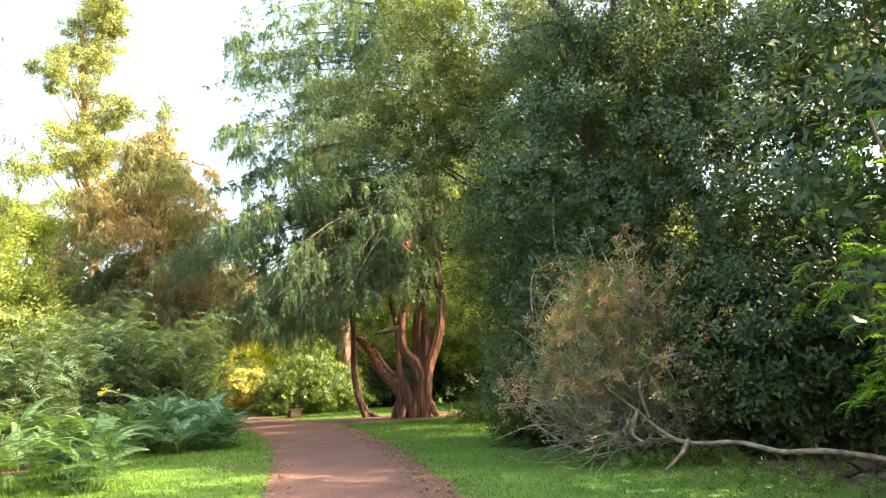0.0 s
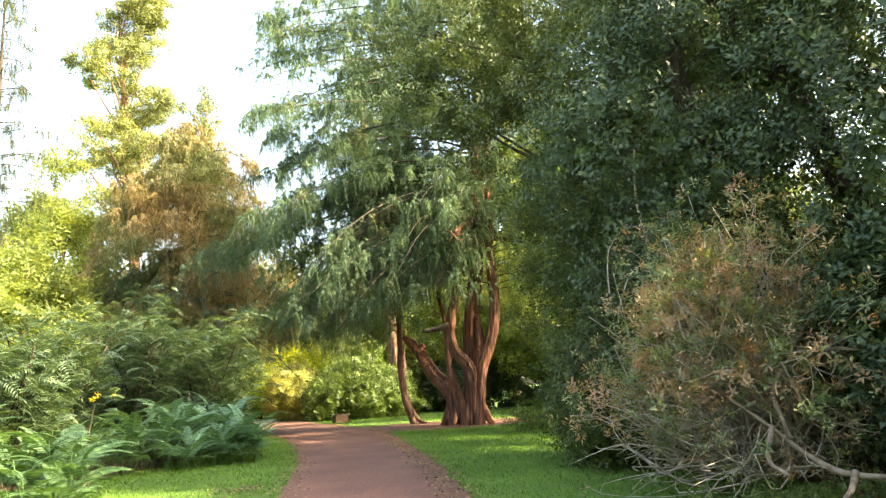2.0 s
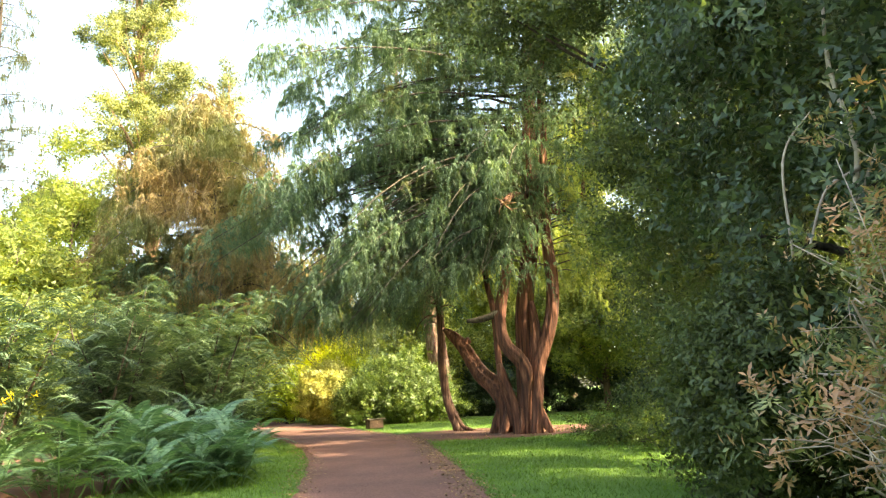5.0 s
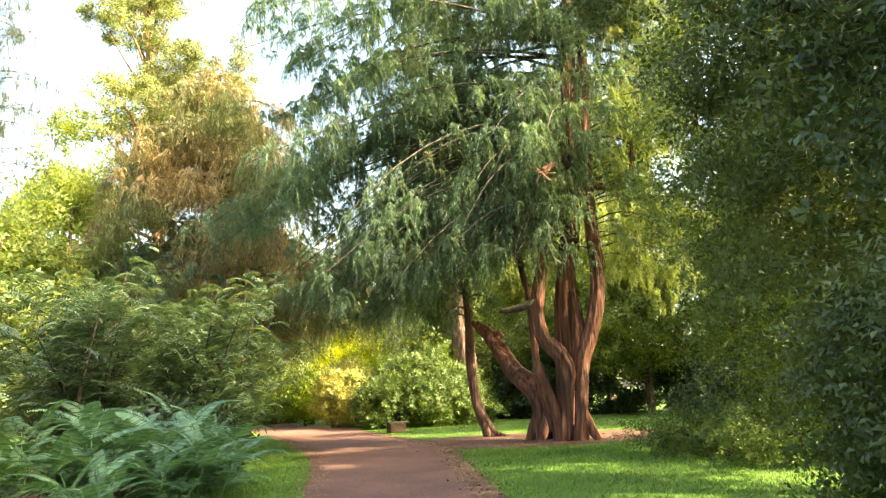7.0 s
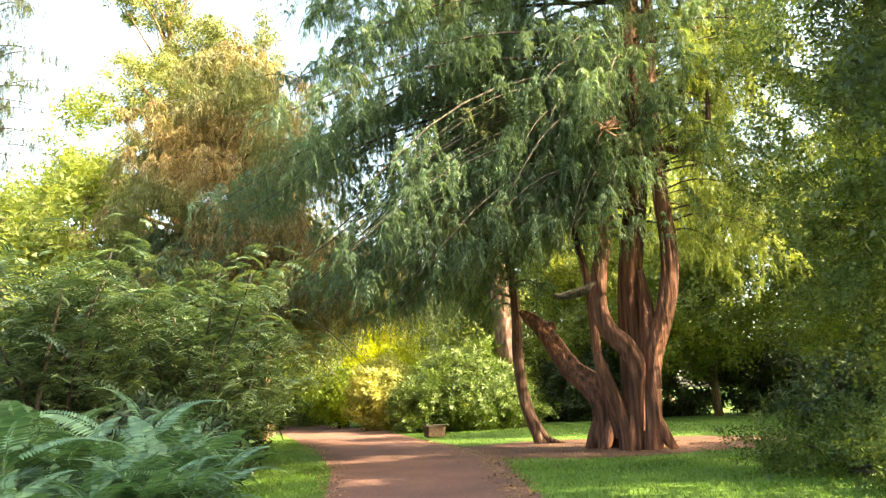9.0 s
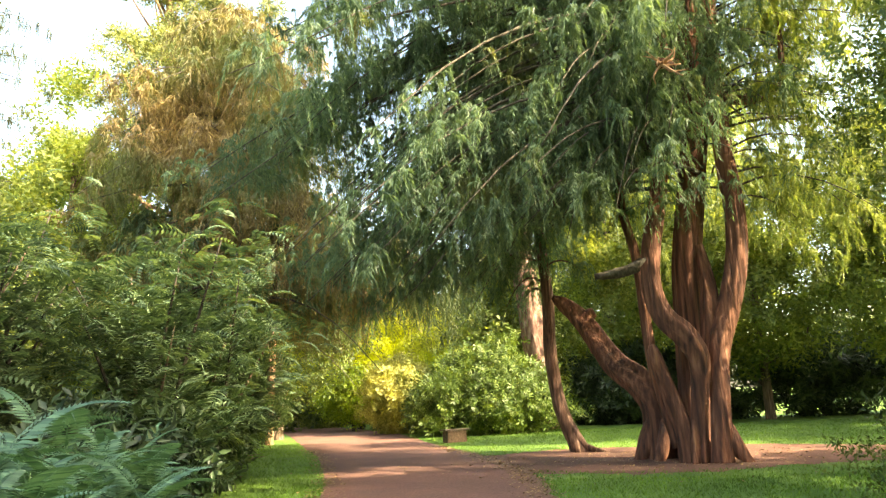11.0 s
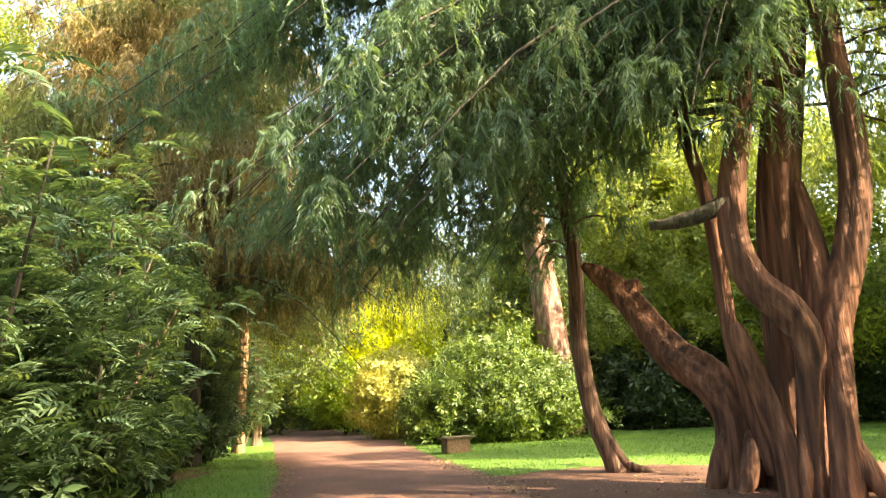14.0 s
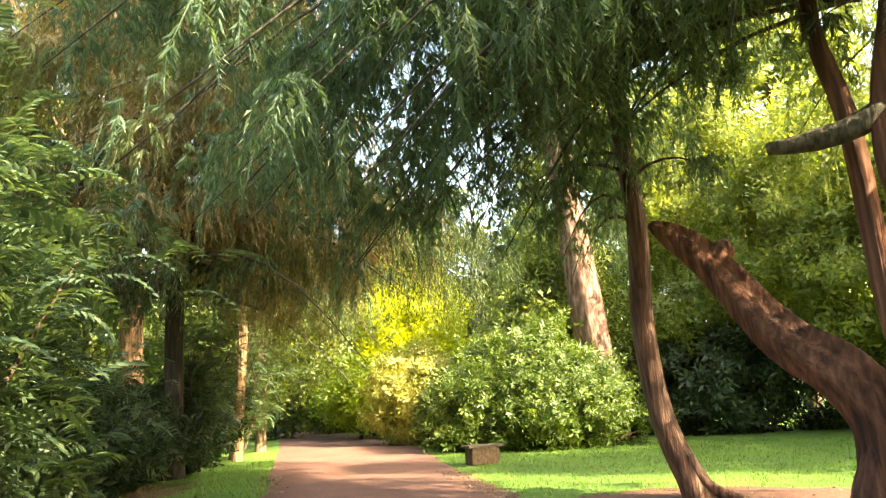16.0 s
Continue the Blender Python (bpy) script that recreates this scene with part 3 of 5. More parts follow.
    for k in range(13):
        d = q.normal(0, 1, 3)
        d /= np.linalg.norm(d)
        b = np.array([-0.3, -3.35, 7.45])
        part("splinter", mesh_of("splinter", *tube([(*b, 0.03), (*(b + d * 0.2 + q.normal(0, 0.05, 3)), 0.022), (*(b + d * q.uniform(0.28, 0.5) + q.normal(0, 0.08, 3)), 0.006)], 6, 6, 0.1, 0.05, k), M_SPLINTER, True), torn, "splintered orange wood")
    # limbs that carry the weeping sprays: long towards the path, few on the sunny side
    r = np.random.default_rng(21)
    lines = []
    for i in range(96):
        z = 6.0 + 17 * (i / 96)
        az = r.uniform(0, 2 * math.pi)
        left = 0.5 - 0.5 * math.cos(az - 0.25)
        if z < 13 and abs(az - 4.75) < 0.75:
            continue
        if left < 0.45 and z < 11 and r.random() < 0.7:
            continue
        reach = (3.4 + 6.4 * left) * (1 - 0.6 * max(0, (z - 19) / 5)) * r.uniform(0.7, 1.05)
        if z < 10 and math.sin(az) < -0.3:
            reach = min(reach, 3.4)
        lines.append(limb_line((-0.4, 34.0, z), az, reach, r.uniform(0.2, 0.9), r.uniform(0.14, 0.34) * reach, 0.055, r.uniform(-0.35, 0.35)))
    # long low limbs over the path, thickly clad
    boughs = []
    for az, z, reach, drop in [(3.35, 7.6, 8.6, 2.4), (3.6, 8.4, 8.8, 3.0), (3.1, 8.2, 9.2, 2.9), (2.85, 7.2, 8.3, 2.6), (3.85, 7.4, 6.6, 2.3), (2.6, 8.6, 8.6, 3.4), (4.1, 8.6, 5.3, 1.9), (3.45, 10.5, 10.2, 2.2), (3.2, 12.5, 10.4, 1.6), (3.3, 14.4, 10.6, 1.2), (3.0, 16.5, 9.8, 1.5), (3.55, 17.5, 9, 1.2), (3.2, 19, 9.4, 0.8), (3.4, 20.5, 8.6, 0.6), (3.6, 20, 9.0, 1.0), (2.8, 15.4, 10, 1.6), (3.75, 15.5, 9.6, 1.8), (3.15, 17.6, 10.2, 1.0), (4.0, 18.5, 8, 1.2),
                               (3.25, 8.8, 8.0, 3.6), (3.0, 9.6, 9.0, 3.9), (2.75, 9.2, 8.8, 3.8), (3.5, 9.4, 8.4, 3.4), (3.15, 6.8, 7.0, 2.0), (3.4, 6.6, 6.2, 1.8), (2.95, 6.6, 6.4, 2.0), (3.7, 9.8, 8.0, 2.9), (2.5, 7.8, 7.4, 3.2), (3.3, 11.2, 9.4, 3.6), (3.05, 11.6, 9.8, 3.9)]:
        (boughs if z < 10 and 2.8 < az < 3.75 else lines).append(limb_line((-0.6, 34.0, z), az, reach, 0.5, drop + (0.9 if z < 10 else 0), 0.06, r.uniform(-0.2, 0.2)))
    for az, z, reach, drop in [(3.2, 8.2, 10.4, 2.3), (3.1, 8.8, 11.2, 1.9), (3.3, 7.4, 9.0, 2.2), (3.5, 7.0, 7.0, 2.0), (3.62, 6.8, 6.6, 1.9), (3.25, 9.6, 12.0, 1.6), (3.4, 8.0, 8.6, 2.2), (3.05, 7.6, 8.4, 2.6), (2.95, 7.2, 7.8, 2.3), (3.15, 10.4, 12.6, 1.8)]:
        boughs.append(limb_line((-0.6, 34.0, z), az, reach, 0.5, drop + 1.3, 0.06, r.uniform(-0.12, 0.12)))
    for i in range(14):
        lines.append(limb_line((-0.6, 34.0, r.uniform(9.5, 20)), r.uniform(2.7, 3.9), r.uniform(8.0, 10.4), 0.5, r.uniform(1.2, 2.6), 0.055, r.uniform(-0.2, 0.2)))
    for i in range(12):
        reach = r.uniform(5.6, 7.8)
        boughs.append(limb_line((-0.9, 33.8, r.uniform(7.2, 9.6)), r.uniform(3.35, 3.8), reach, 0.4, r.uniform(0.34, 0.46) * reach, 0.05, r.uniform(-0.15, 0.15)))
    for i in range(7):
        lines.append(limb_line((-0.6, 34.2, r.uniform(8.5, 12.5)), r.uniform(2.55, 3.05), r.uniform(7.0, 9.4), 0.4, r.uniform(1.8, 3.2), 0.05))
    for i in range(9):
        lines.append(limb_line((-1.5, 34.6, r.uniform(6.0, 7.6)), r.uniform(2.3, 3.3), r.uniform(3.4, 6.4), 0.3, r.uniform(1.1, 1.9), 0.04))
    for i in range(8):
        lines.append(limb_line((-0.9, 33.7, r.uniform(6.4, 10.5)), r.uniform(3.7, 4.5), r.uniform(1.6, 3.4), 0.3, r.uniform(0.7, 1.6), 0.04))
    for i in range(34):
        lines.append(limb_line((r.uniform(-1.8, 0.3), 33.7, r.uniform(5.4, 14.0)), r.uniform(3.5, 5.8), r.uniform(0.8, 2.1), 0.15, r.uniform(0.4, 0.9), 0.025))
    for i in range(30):
        lines.append(limb_line((0.1, 34.0, r.uniform(14.0, 21)), r.uniform(-1.5, 1.2), r.uniform(2.6, 5.6), 0.4, r.uniform(0.8, 2.0), 0.05))
    for i in range(13):
        reach = r.uniform(2.4, 5.2)
        boughs.append(limb_line((-0.9, 33.8, r.uniform(6.0, 7.4)), r.uniform(3.2, 4.15), reach, 0.3, r.uniform(1.3, 2.2), 0.045, r.uniform(-0.15, 0.15)))
    # drooping boughs that end low over the path and the soil
    low = []
    for x, y, z in [(-6.5, 31.0, 4.4), (-7.6, 31.2, 4.2), (-5.4, 31.2, 4.4), (-8.7, 34.6, 4.1), (-8.2, 36.2, 4.2), (-9.6, 33.6, 4.7), (-7.2, 33.0, 4.2), (-6.0, 34.0, 4.4), (-4.6, 32.0, 4.5), (-10.4, 34.0, 5.0),
                    (-7.0, 36.6, 4.3), (-5.6, 36.8, 4.6), (-3.4, 31.6, 4.5), (-2.4, 31.2, 4.9), (-9.4, 36.4, 4.4), (-11.0, 35.6, 5.0), (-5.0, 33.4, 4.8), (-8.2, 32.4, 4.5)]:
        z0 = r.uniform(7.0, 8.4)
        low.append(limb_line((-0.8, 33.9, z0), math.atan2(y - 33.9, x + 0.8), math.hypot(x + 0.8, y - 33.9), 0.7, z0 - z, 0.055))
    # mid-height boughs that meet the rusty conifer
    for x, y, z in [(-10.5, 34.0, 9.3), (-10.0, 36.0, 10.4), (-11.0, 33.5, 8.2), (-9.5, 32.8, 8.6), (-10.2, 35.0, 11.6), (-11.8, 34.0, 8.2), (-12.5, 34.4, 7.4), (-13.0, 33.6, 7.9), (-11.2, 36.4, 7.0), (-9.0, 35.0, 7.6)]:
        low.append(limb_line((-0.7, 34.0, z + 1.5), math.atan2(y - 34.0, x + 0.7), math.hypot(x + 0.7, y - 34.0), 0.9, 1.5, 0.055))
    boughs += low
    # short limbs hanging in front of the stems
    for i in range(15):
        lines.append(limb_line((r.uniform(-1.6, -0.3), 33.5, r.uniform(6.6, 10.5)), r.uniform(3.7, 4.5), r.uniform(2.0, 3.6), 0.3, r.uniform(1.2, 2.1), 0.04))
    drapes = [limb_line((r.uniform(-1.9, 0.3), 33.6, r.uniform(6.4, 11.0)), r.uniform(3.6, 5.6), r.uniform(0.8, 1.9), 0.2, r.uniform(0.3, 0.8), 0.025) for _ in range(18)]
    limb_parts([np.array(l) + o for l in lines + boughs + drapes], M_LIMB, t, 6, 9)
    high = [l for l in lines if l[0][2] > 9.5]
    V, T = join([hang(lines, 6.5, TUFTS + STRANDS[:1], (0.8, 1.5), 0.15, 0.9), hang(high, 9, TUFTS, (0.9, 1.6), 0.15, 1.1), hang(boughs, 6.5, TUFTS, (0.8, 1.35), 0.2, 0.8), hang(drapes, 8, STRANDS + TUFTS[:2], (0.7, 1.2), 0.2, 0.45), hang(low, 9, TUFTS + STRANDS[:1], (0.75, 1.25), 0.5, 0.75)])
    part("crown", mesh_of("crown", V + o[:3], T, M_CEDAR), t, "hanging green needle sprays")
    # sprays on the sunny side, with the sunlight put into their brighter colour
    lit_limbs = []
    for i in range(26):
        lit_limbs.append(limb_line((0, 34.4, r.uniform(5.4, 12.5)), r.uniform(-0.8, 2.4), r.uniform(2.6, 4.2), 0.4, r.uniform(0.6, 1.4), 0.03))
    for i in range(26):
        lit_limbs.append(limb_line((0.1, 34.2, r.uniform(7.0, 16.0)), r.uniform(-0.5, 0.9), r.uniform(2.8, 5.6), 0.4, r.uniform(0.9, 2.2), 0.03))
    V, T = hang(lit_limbs, 14, TUFTS + STRANDS[:2], (0.7, 1.4), 0.25, 0.7)
    part("crown", mesh_of("crown", V + o[:3], T, M_CEDAR_SUNLIT), t, "hanging sprays coloured yellow-green as if sunlit")
    limb_parts([np.array(l) + o for l in lit_limbs], M_LIMB, t, 6, 9)


cedar()


def leaning_tree():
    t = thing("leaning_tree", "slender leaning conifer stem rooted in the soil beside the cedar", "tree", (-4.0, 37.3, 0))
    o = np.array([4.0, -37.3, 0, 0])
    pts = [(-3.9, 37.3, -0.1, 0.30), (-4.08, 37.3, 0.3, 0.22), (-4.3, 37.3, 0.85, 0.19), (-4.45, 37.3, 1.5, 0.175), (-4.54, 37.2, 2.7, 0.165), (-4.47, 37.0, 4.0, 0.155), (-4.55, 37.0, 5.6, 0.14), (-4.8, 36.8, 8.8, 0.10), (-4.9, 36.8, 13, 0.03)]
    part("trunk", mesh_of("trunk", *tube(np.array(pts) + o, 40, 16, 0.14, 0.015, 60), M_BROWNBARK, True), t)
    part("root", mesh_of("root", *tube(np.array([(-4.1, 37.2, 0.6, 0.08), (-3.85, 37.15, 0.2, 0.09), (-3.5, 37.05, 0.05, 0.07), (-3.1, 37.0, -0.05, 0.03)]) + o, 10, 8, 0.1, 0.02, 61), M_BROWNBARK, True), t)
    r = np.random.default_rng(22)
    lines = [limb_line((-4.6, 37.0, 4.3 + 8.7 * i / 32), r.uniform(0, 6.28), r.uniform(1.0, 2.4), 0.2, r.uniform(0.4, 1.2), 0.035) for i in range(32)]
    limb_parts([np.array(l) + o for l in lines], M_BROWNBARK, t, 5, 7)
    V, T = hang(lines, 14, TUFTS + STRANDS[:2], (0.6, 1.2), 0.2, 0.6)
    part("crown", mesh_of("crown", V + o[:3], T, M_CEDAR), t)


leaning_tree()


def rusty_tree():
    t = thing("weeping_conifer", "weeping conifer with rusty brown and olive hanging sprays", "tree", (-15.8, 40.6, 0))
    o = np.array([15.8, -40.6, 0, 0])
    part("trunk", mesh_of("trunk", *tube(np.array([(-16.4, 41.2, -0.1, 0.32), (-16.4, 41.2, 1.2, 0.24), (-16.3, 41.0, 4, 0.22), (-16.2, 40.8, 9, 0.16), (-15.8, 40.5, 16.5, 0.04)]) + o, 24, 14, 0.15, 0.02, 70), M_DARKBARK, True), t)
    r = np.random.default_rng(23)
    lines = []
    for i in range(110):
        z = 4.5 + 12.3 * (i / 110)
        reach = 6.6 * math.sqrt(max(0.05, 1 - ((z - 4.5) / 12.8) ** 2)) * r.uniform(0.7, 1.14)
        lines.append(limb_line((-16.2, 40.6, z), r.uniform(0, 6.28), reach, r.uniform(0.2, 0.6), r.uniform(0.25, 0.42) * reach, 0.06, r.uniform(-0.3, 0.3)))
    limb_parts([np.array(l) + o for l in lines], M_LIMB, t, 5, 8)
    green = [l for l in lines if l[0][2] < 8.6]
    V, T = hang(green, 7, TUFTS, (1.2, 2.0), 0.1, 0.9, 4.6)
    part("crown", mesh_of("crown", V + o[:3], T, M_CEDAR), t, "green hanging sprays")
    V, T = hang([l for l in lines if l[0][2] >= 6.0], 17, TUFTS + STRANDS[:2] + STRINGS, (1.1, 2.0), 0.1, 0.9, 5.0)
    part("crown", mesh_of("crown", V + o[:3], T, M_BROWN), t, "rusty brown hanging sprays")
    low = [limb_line((-15.2, 40.2, z), az, reach, 0.6, drop, 0.05) for az, z, reach, drop in [(0.1, 7.0, 6.5, 1.2), (0.45, 7.2, 6.8, 1.3), (0.8, 7.0, 5.6, 1.2), (-0.25, 7.0, 5.4, 1.2), (0.6, 7.8, 7.2, 1.4), (-0.6, 6.6, 5.2, 1.5), (-0.9, 5.8, 4.6, 1.3), (1.2, 6.6, 5.0, 1.0), (-1.5, 5.2, 3.6, 1.5), (-2.0, 5.4, 3.8, 1.5), (-1.2, 6.8, 4.6, 1.5), (-1.8, 6.6, 4.6, 1.6), (-2.4, 6.6, 4.6, 1.7), (-2.8, 6.0, 4.6, 1.5), (-2.6, 5.0, 4.2, 1.3), (-2.2, 7.6, 5.0, 1.6), (-1.4, 7.8, 5.0, 1.5)]]
    curtain = [limb_line((-16.0, 41.5, z), az, reach, 0.5, drop, 0.04) for az, z, reach, drop in [(0.5, 6.2, 3.4, 1.2), (0.9, 6.0, 4.0, 1.2), (1.2, 6.4, 4.4, 1.3), (0.2, 5.8, 2.8, 0.9), (-0.4, 5.8, 3.0, 1.0), (1.5, 5.6, 4.0, 1.1), (0.7, 4.9, 3.0, 0.8), (1.1, 4.9, 3.6, 0.8)]]
    fringe = [limb_line((-15.0, 41.4, z), az, reach, 0.6, drop, 0.05) for az, z, reach, drop in [(0.05, 6.0, 6.2, 1.5), (0.2, 6.2, 7.0, 1.6), (0.35, 5.9, 6.6, 1.3), (0.5, 6.2, 6.0, 1.4), (0.12, 6.8, 7.4, 1.8), (0.28, 7.2, 7.6, 1.9)]]
    low_parts = low + curtain + fringe
    limb_parts([np.array(l) + o for l in low_parts], M_DARKBARK, t, 5, 8)
    V, T = join([hang(low, 8, STRINGS + TUFTS[:2], (0.6, 1.2), 0.1, 0.8, 4.9), hang(curtain, 11, STRINGS, (1.1, 1.9), 0.1, 0.7, 3.2)])
    part("crown", mesh_of("crown", V + o[:3], T, M_BROWN), t, "thin brown hanging strings")
    V, T = hang(fringe, 13, STRINGS, (1.0, 1.5), 0.3, 0.7, 3.9)
    part("crown", mesh_of("crown", V + o[:3], T, M_YEW), t, "dark olive hanging strings")


rusty_tree()


# ---------- broadleaved and other trees ----------
def tree(name, label, place, height, trunk_r, blobs, n, spray, leaf, bark, lean=(0, 0), clumps=None, spread=0.4, size=(0.8, 1.3), shell=0.5, limbs=9, seed=0, droop=0.0, group="", seg=12, thin=0.39):
    """A tapered trunk with limbs to the blobs of its crown, given in the world's metres."""
    t = thing(name, label, "tree", (*place, 0), group)
    o = np.array([-place[0], -place[1], 0])
    r = np.random.default_rng(100 + seed)
    tr = [(0, 0, -0.1, trunk_r * 1.35), (lean[0] * 0.05, lean[1] * 0.05, 0.6, trunk_r), (lean[0] * 0.4 + r.normal(0, 0.08), lean[1] * 0.4, height * 0.4, trunk_r * 0.75), (lean[0], lean[1], height * 0.92, trunk_r * 0.15)]
    part("trunk", mesh_of("trunk", *tube(tr, 22, seg, 0.12, 0.02, seed), bark, True), t)
    lines = []
    for i in range(limbs):
        b = blobs[i % len(blobs)]
        u = r.normal(size=3)
        u = u / np.linalg.norm(u) * 0.75
        tip = np.array(b[:3]) + u * np.array(b[3:]) + o
        z0 = min(max(tip[2] - r.uniform(0.5, 2.5), 0.4), height * 0.85)
        f = z0 / height
        root = np.array([lean[0] * f, lean[1] * f, z0 * 0.9])
        mid = (root + tip) / 2 + r.normal(0, 0.3, 3)
        w = trunk_r * 0.4 * (1 - 0.6 * f)
        lines.append([(*root, w), (*mid, w * 0.6), (*tip, 0.015)])
    limb_parts(lines, bark, t, 6, 8)
    local = [(b[0] + o[0], b[1] + o[1], b[2], b[3], b[4], b[5]) for b in blobs]
    broad_crown("crown", local, n, spray, leaf, t, clumps, spread, size, shell, droop=droop, thin=thin)
    return t


def shrub(name, label, place, blobs, n, spray, leaf, bark=None, clumps=None, spread=0.25, size=(0.8, 1.3), shell=0.55, stems=9, seed=0, group="", thin=0.39):
    """Stems that fan out from the ground into a leafy mass."""
    t = thing(name, label, "shrub", (*place, 0), group)
    o = np.array([-place[0], -place[1], 0])
    r = np.random.default_rng(300 + seed)
    lines = []
    for i in range(stems):
        b = blobs[i % len(blobs)]
        u = r.normal(size=3)
        u = u / np.linalg.norm(u) * 0.8
        tip = np.array(b[:3]) + u * np.array(b[3:]) + o
        tip[2] = max(tip[2], 0.3)
        root = np.array([r.normal(0, 0.25), r.normal(0, 0.25), -0.05])
        mid = root * 0.4 + tip * 0.6 + r.normal(0, 0.15, 3)
        mid[2] = tip[2] * 0.45
        lines.append([(*root, 0.045), (*mid, 0.03), (*tip, 0.008)])
    for l in lines:
        part("stem", mesh_of("stem", *tube(l, 9, 6, 0.05, 0.02, 5), bark or M_DARKBARK, True), t)
    local = [(b[0] + o[0], b[1] + o[1], b[2], b[3], b[4], b[5]) for b in blobs]
    broad_crown("crown", local, n, spray, leaf, t, clumps, spread, size, shell, thin=thin)
    return t


# dark evergreens on the right
tree("holly_tree", "dense dark evergreen tree with small glossy leaves", (4.6, 16.5), 13, 0.28,
     [(3.6, 16.6, 2.6, 2.4, 2.6, 2.6), (3.9, 17, 6.0, 2.9, 3.0, 2.8), (5.2, 16.6, 9.4, 3.0, 3.0, 2.4), (6.2, 15, 4.5, 2.6, 3, 4), (4.6, 15.4, 6.6, 1.8, 1.3, 1.8)], 19000, SPRAY_SMALL, M_HOLLY, M_DARKBARK, (-1.6, -1.5), 420, 0.34, (0.9, 1.5), 0.45, 16, 1, thin=0.8)
tree("holly_tree", "dense dark evergreen tree with leaves down to the grass", (4.0, 21.2), 14, 0.26,
     [(3.2, 21.0, 2.9, 2.0, 2.4, 2.2), (3.2, 21.4, 5.6, 2.5, 2.8, 2.8), (4.2, 21.5, 9.5, 3.0, 3.2, 3.2), (5.5, 21, 13, 3, 3, 2.5), (0.7, 20.8, 8.0, 2.2, 2.0, 1.6), (-0.2, 21.0, 10.4, 2.4, 2.2, 2.0), (1.4, 20.6, 12.6, 3.0, 2.6, 2.0)], 23000, SPRAY_SMALL, M_YEW, M_DARKBARK, (0.6, 0.3), 420, 0.34, (0.8, 1.4), 0.45, 16, 2, droop=0.5, thin=0.9)
tree("evergreen_tree", "tall dark evergreen with a slanting bare limb", (9.6, 13.6), 15, 0.24,
     [(8.0, 13.0, 4.0, 3.2, 4.0, 4.0), (8.0, 13.2, 10.5, 3.2, 3.2, 2.6), (9.5, 16, 8, 3.5, 4, 5), (9.8, 13.2, 7.2, 2.6, 2.6, 2.6)], 11000, SPRAY_MID, M_HOLLY, M_DARKBARK, (-0.5, 0.4), 150, 0.32, (0.8, 1.4), 0.45, 16, 3)
tree("evergreen_tree", "dark evergreen standing behind the fallen limb", (8.6, 7.2), 11, 0.25,
     [(7.6, 7.4, 3.2, 2.4, 2.6, 3.2), (7.4, 7.2, 7.6, 2.8, 2.8, 2.6)], 8000, SPRAY_MID, M_HOLLY, M_DARKBARK, (-0.4, 0.2), 240, 0.4, (0.8, 1.4), 0.45, 12, 4)
tree("beech_tree", "broad fresh-green leafy tree in half shade", (5.0, 29.6), 13, 0.25,
     [(3.9, 29.4, 3.4, 2.2, 2.6, 1.9), (3.8, 29.6, 5.8, 2.7, 3.0, 2.6), (4.6, 30.2, 9.2, 3.0, 3.0, 2.8), (7, 28, 6, 3.5, 3.5, 5), (3.4, 27.6, 7.8, 2.0, 2.2, 2.4)], 18000, SPRAY_SMALL, M_BEECH, M_GREYBARK, (0.3, 0.4), 370, 0.36, (0.8, 1.4), 0.45, 14, 5, thin=0.8)
tree("beech_tree", "fresh-green leafy tree at the back of the dark evergreens", (7.6, 24.8), 15, 0.28,
     [(5.8, 25, 5.0, 3.0, 3.0, 4.5), (7, 25, 11, 3.6, 3.6, 3.6)], 6000, SPRAY_MID, M_BEECH, M_GREYBARK, (0.2, 0.2), 170, 0.42, (0.8, 1.4), 0.45, 12, 6)

# pines and light trees at the back on the left
pine_blobs = []
pr = np.random.default_rng(31)
for k in range(48):
    z = 12 + 18 * (k / 48)
    a_ = pr.uniform(0, 6.28)
    reach = pr.uniform(0.5, 4.2) * (1 - 0.5 * (z - 13) / 17)
    pine_blobs.append((-22.9 + math.cos(a_) * reach, 46 + math.sin(a_) * reach, z, 1.3, 1.3, 0.55))
tree("pine_tree", "tall open-crowned pine lit yellow-green by the sun", (-21.6, 46), 31, 0.42, pine_blobs, 15000, SPRAY_MID, M_PINE, M_PINEBARK, (-2.4, 0), 480, 0.24, (0.9, 1.5), 0.3, 60, 7, thin=0.75)
tree("pine_tree", "slim young pine with a bright pointed top", (-18.0, 46.5), 22.5, 0.18, [(-18.0 + pr.normal(0, 0.35), 46.5 + pr.normal(0, 0.35), 12 + 0.75 * k, 0.95 - 0.045 * k, 0.9 - 0.045 * k, 0.55) for k in range(14)], 2400, NEEDLES, M_PINE, M_PINEBARK, (0.1, 0), 90, 0.2, (1.0, 1.7), 0.3, 14, 8)
tree("birch_tree", "light feathery green tree in full sun", (-23.6, 40.5), 13.5, 0.2, [(-23.6, 40.5, 5.5, 3.2, 3.0, 3.2), (-23.6, 40.5, 9.6, 2.3, 2.3, 3.2), (-24.0, 40.5, 13.2, 1.7, 1.7, 2.6), (-26.5, 39.6, 7.8, 2.6, 2.4, 3.2)], 14000, SPRAY_MID, M_LIGHT, M_GREYBARK, (0, 0), 260, 0.45, (0.9, 1.5), 0.3, 12, 9)
tree("birch_tree", "pale green tree bright with sunlight", (-29, 47), 15, 0.22, [(-29, 47, 6, 4, 4, 4), (-29, 47, 11, 3, 3, 4)], 7000, SPRAY_BIG, M_LIGHT, M_GREYBARK, (0, 0), 240, 0.5, (0.8, 1.4), 0.35, 12, 10)
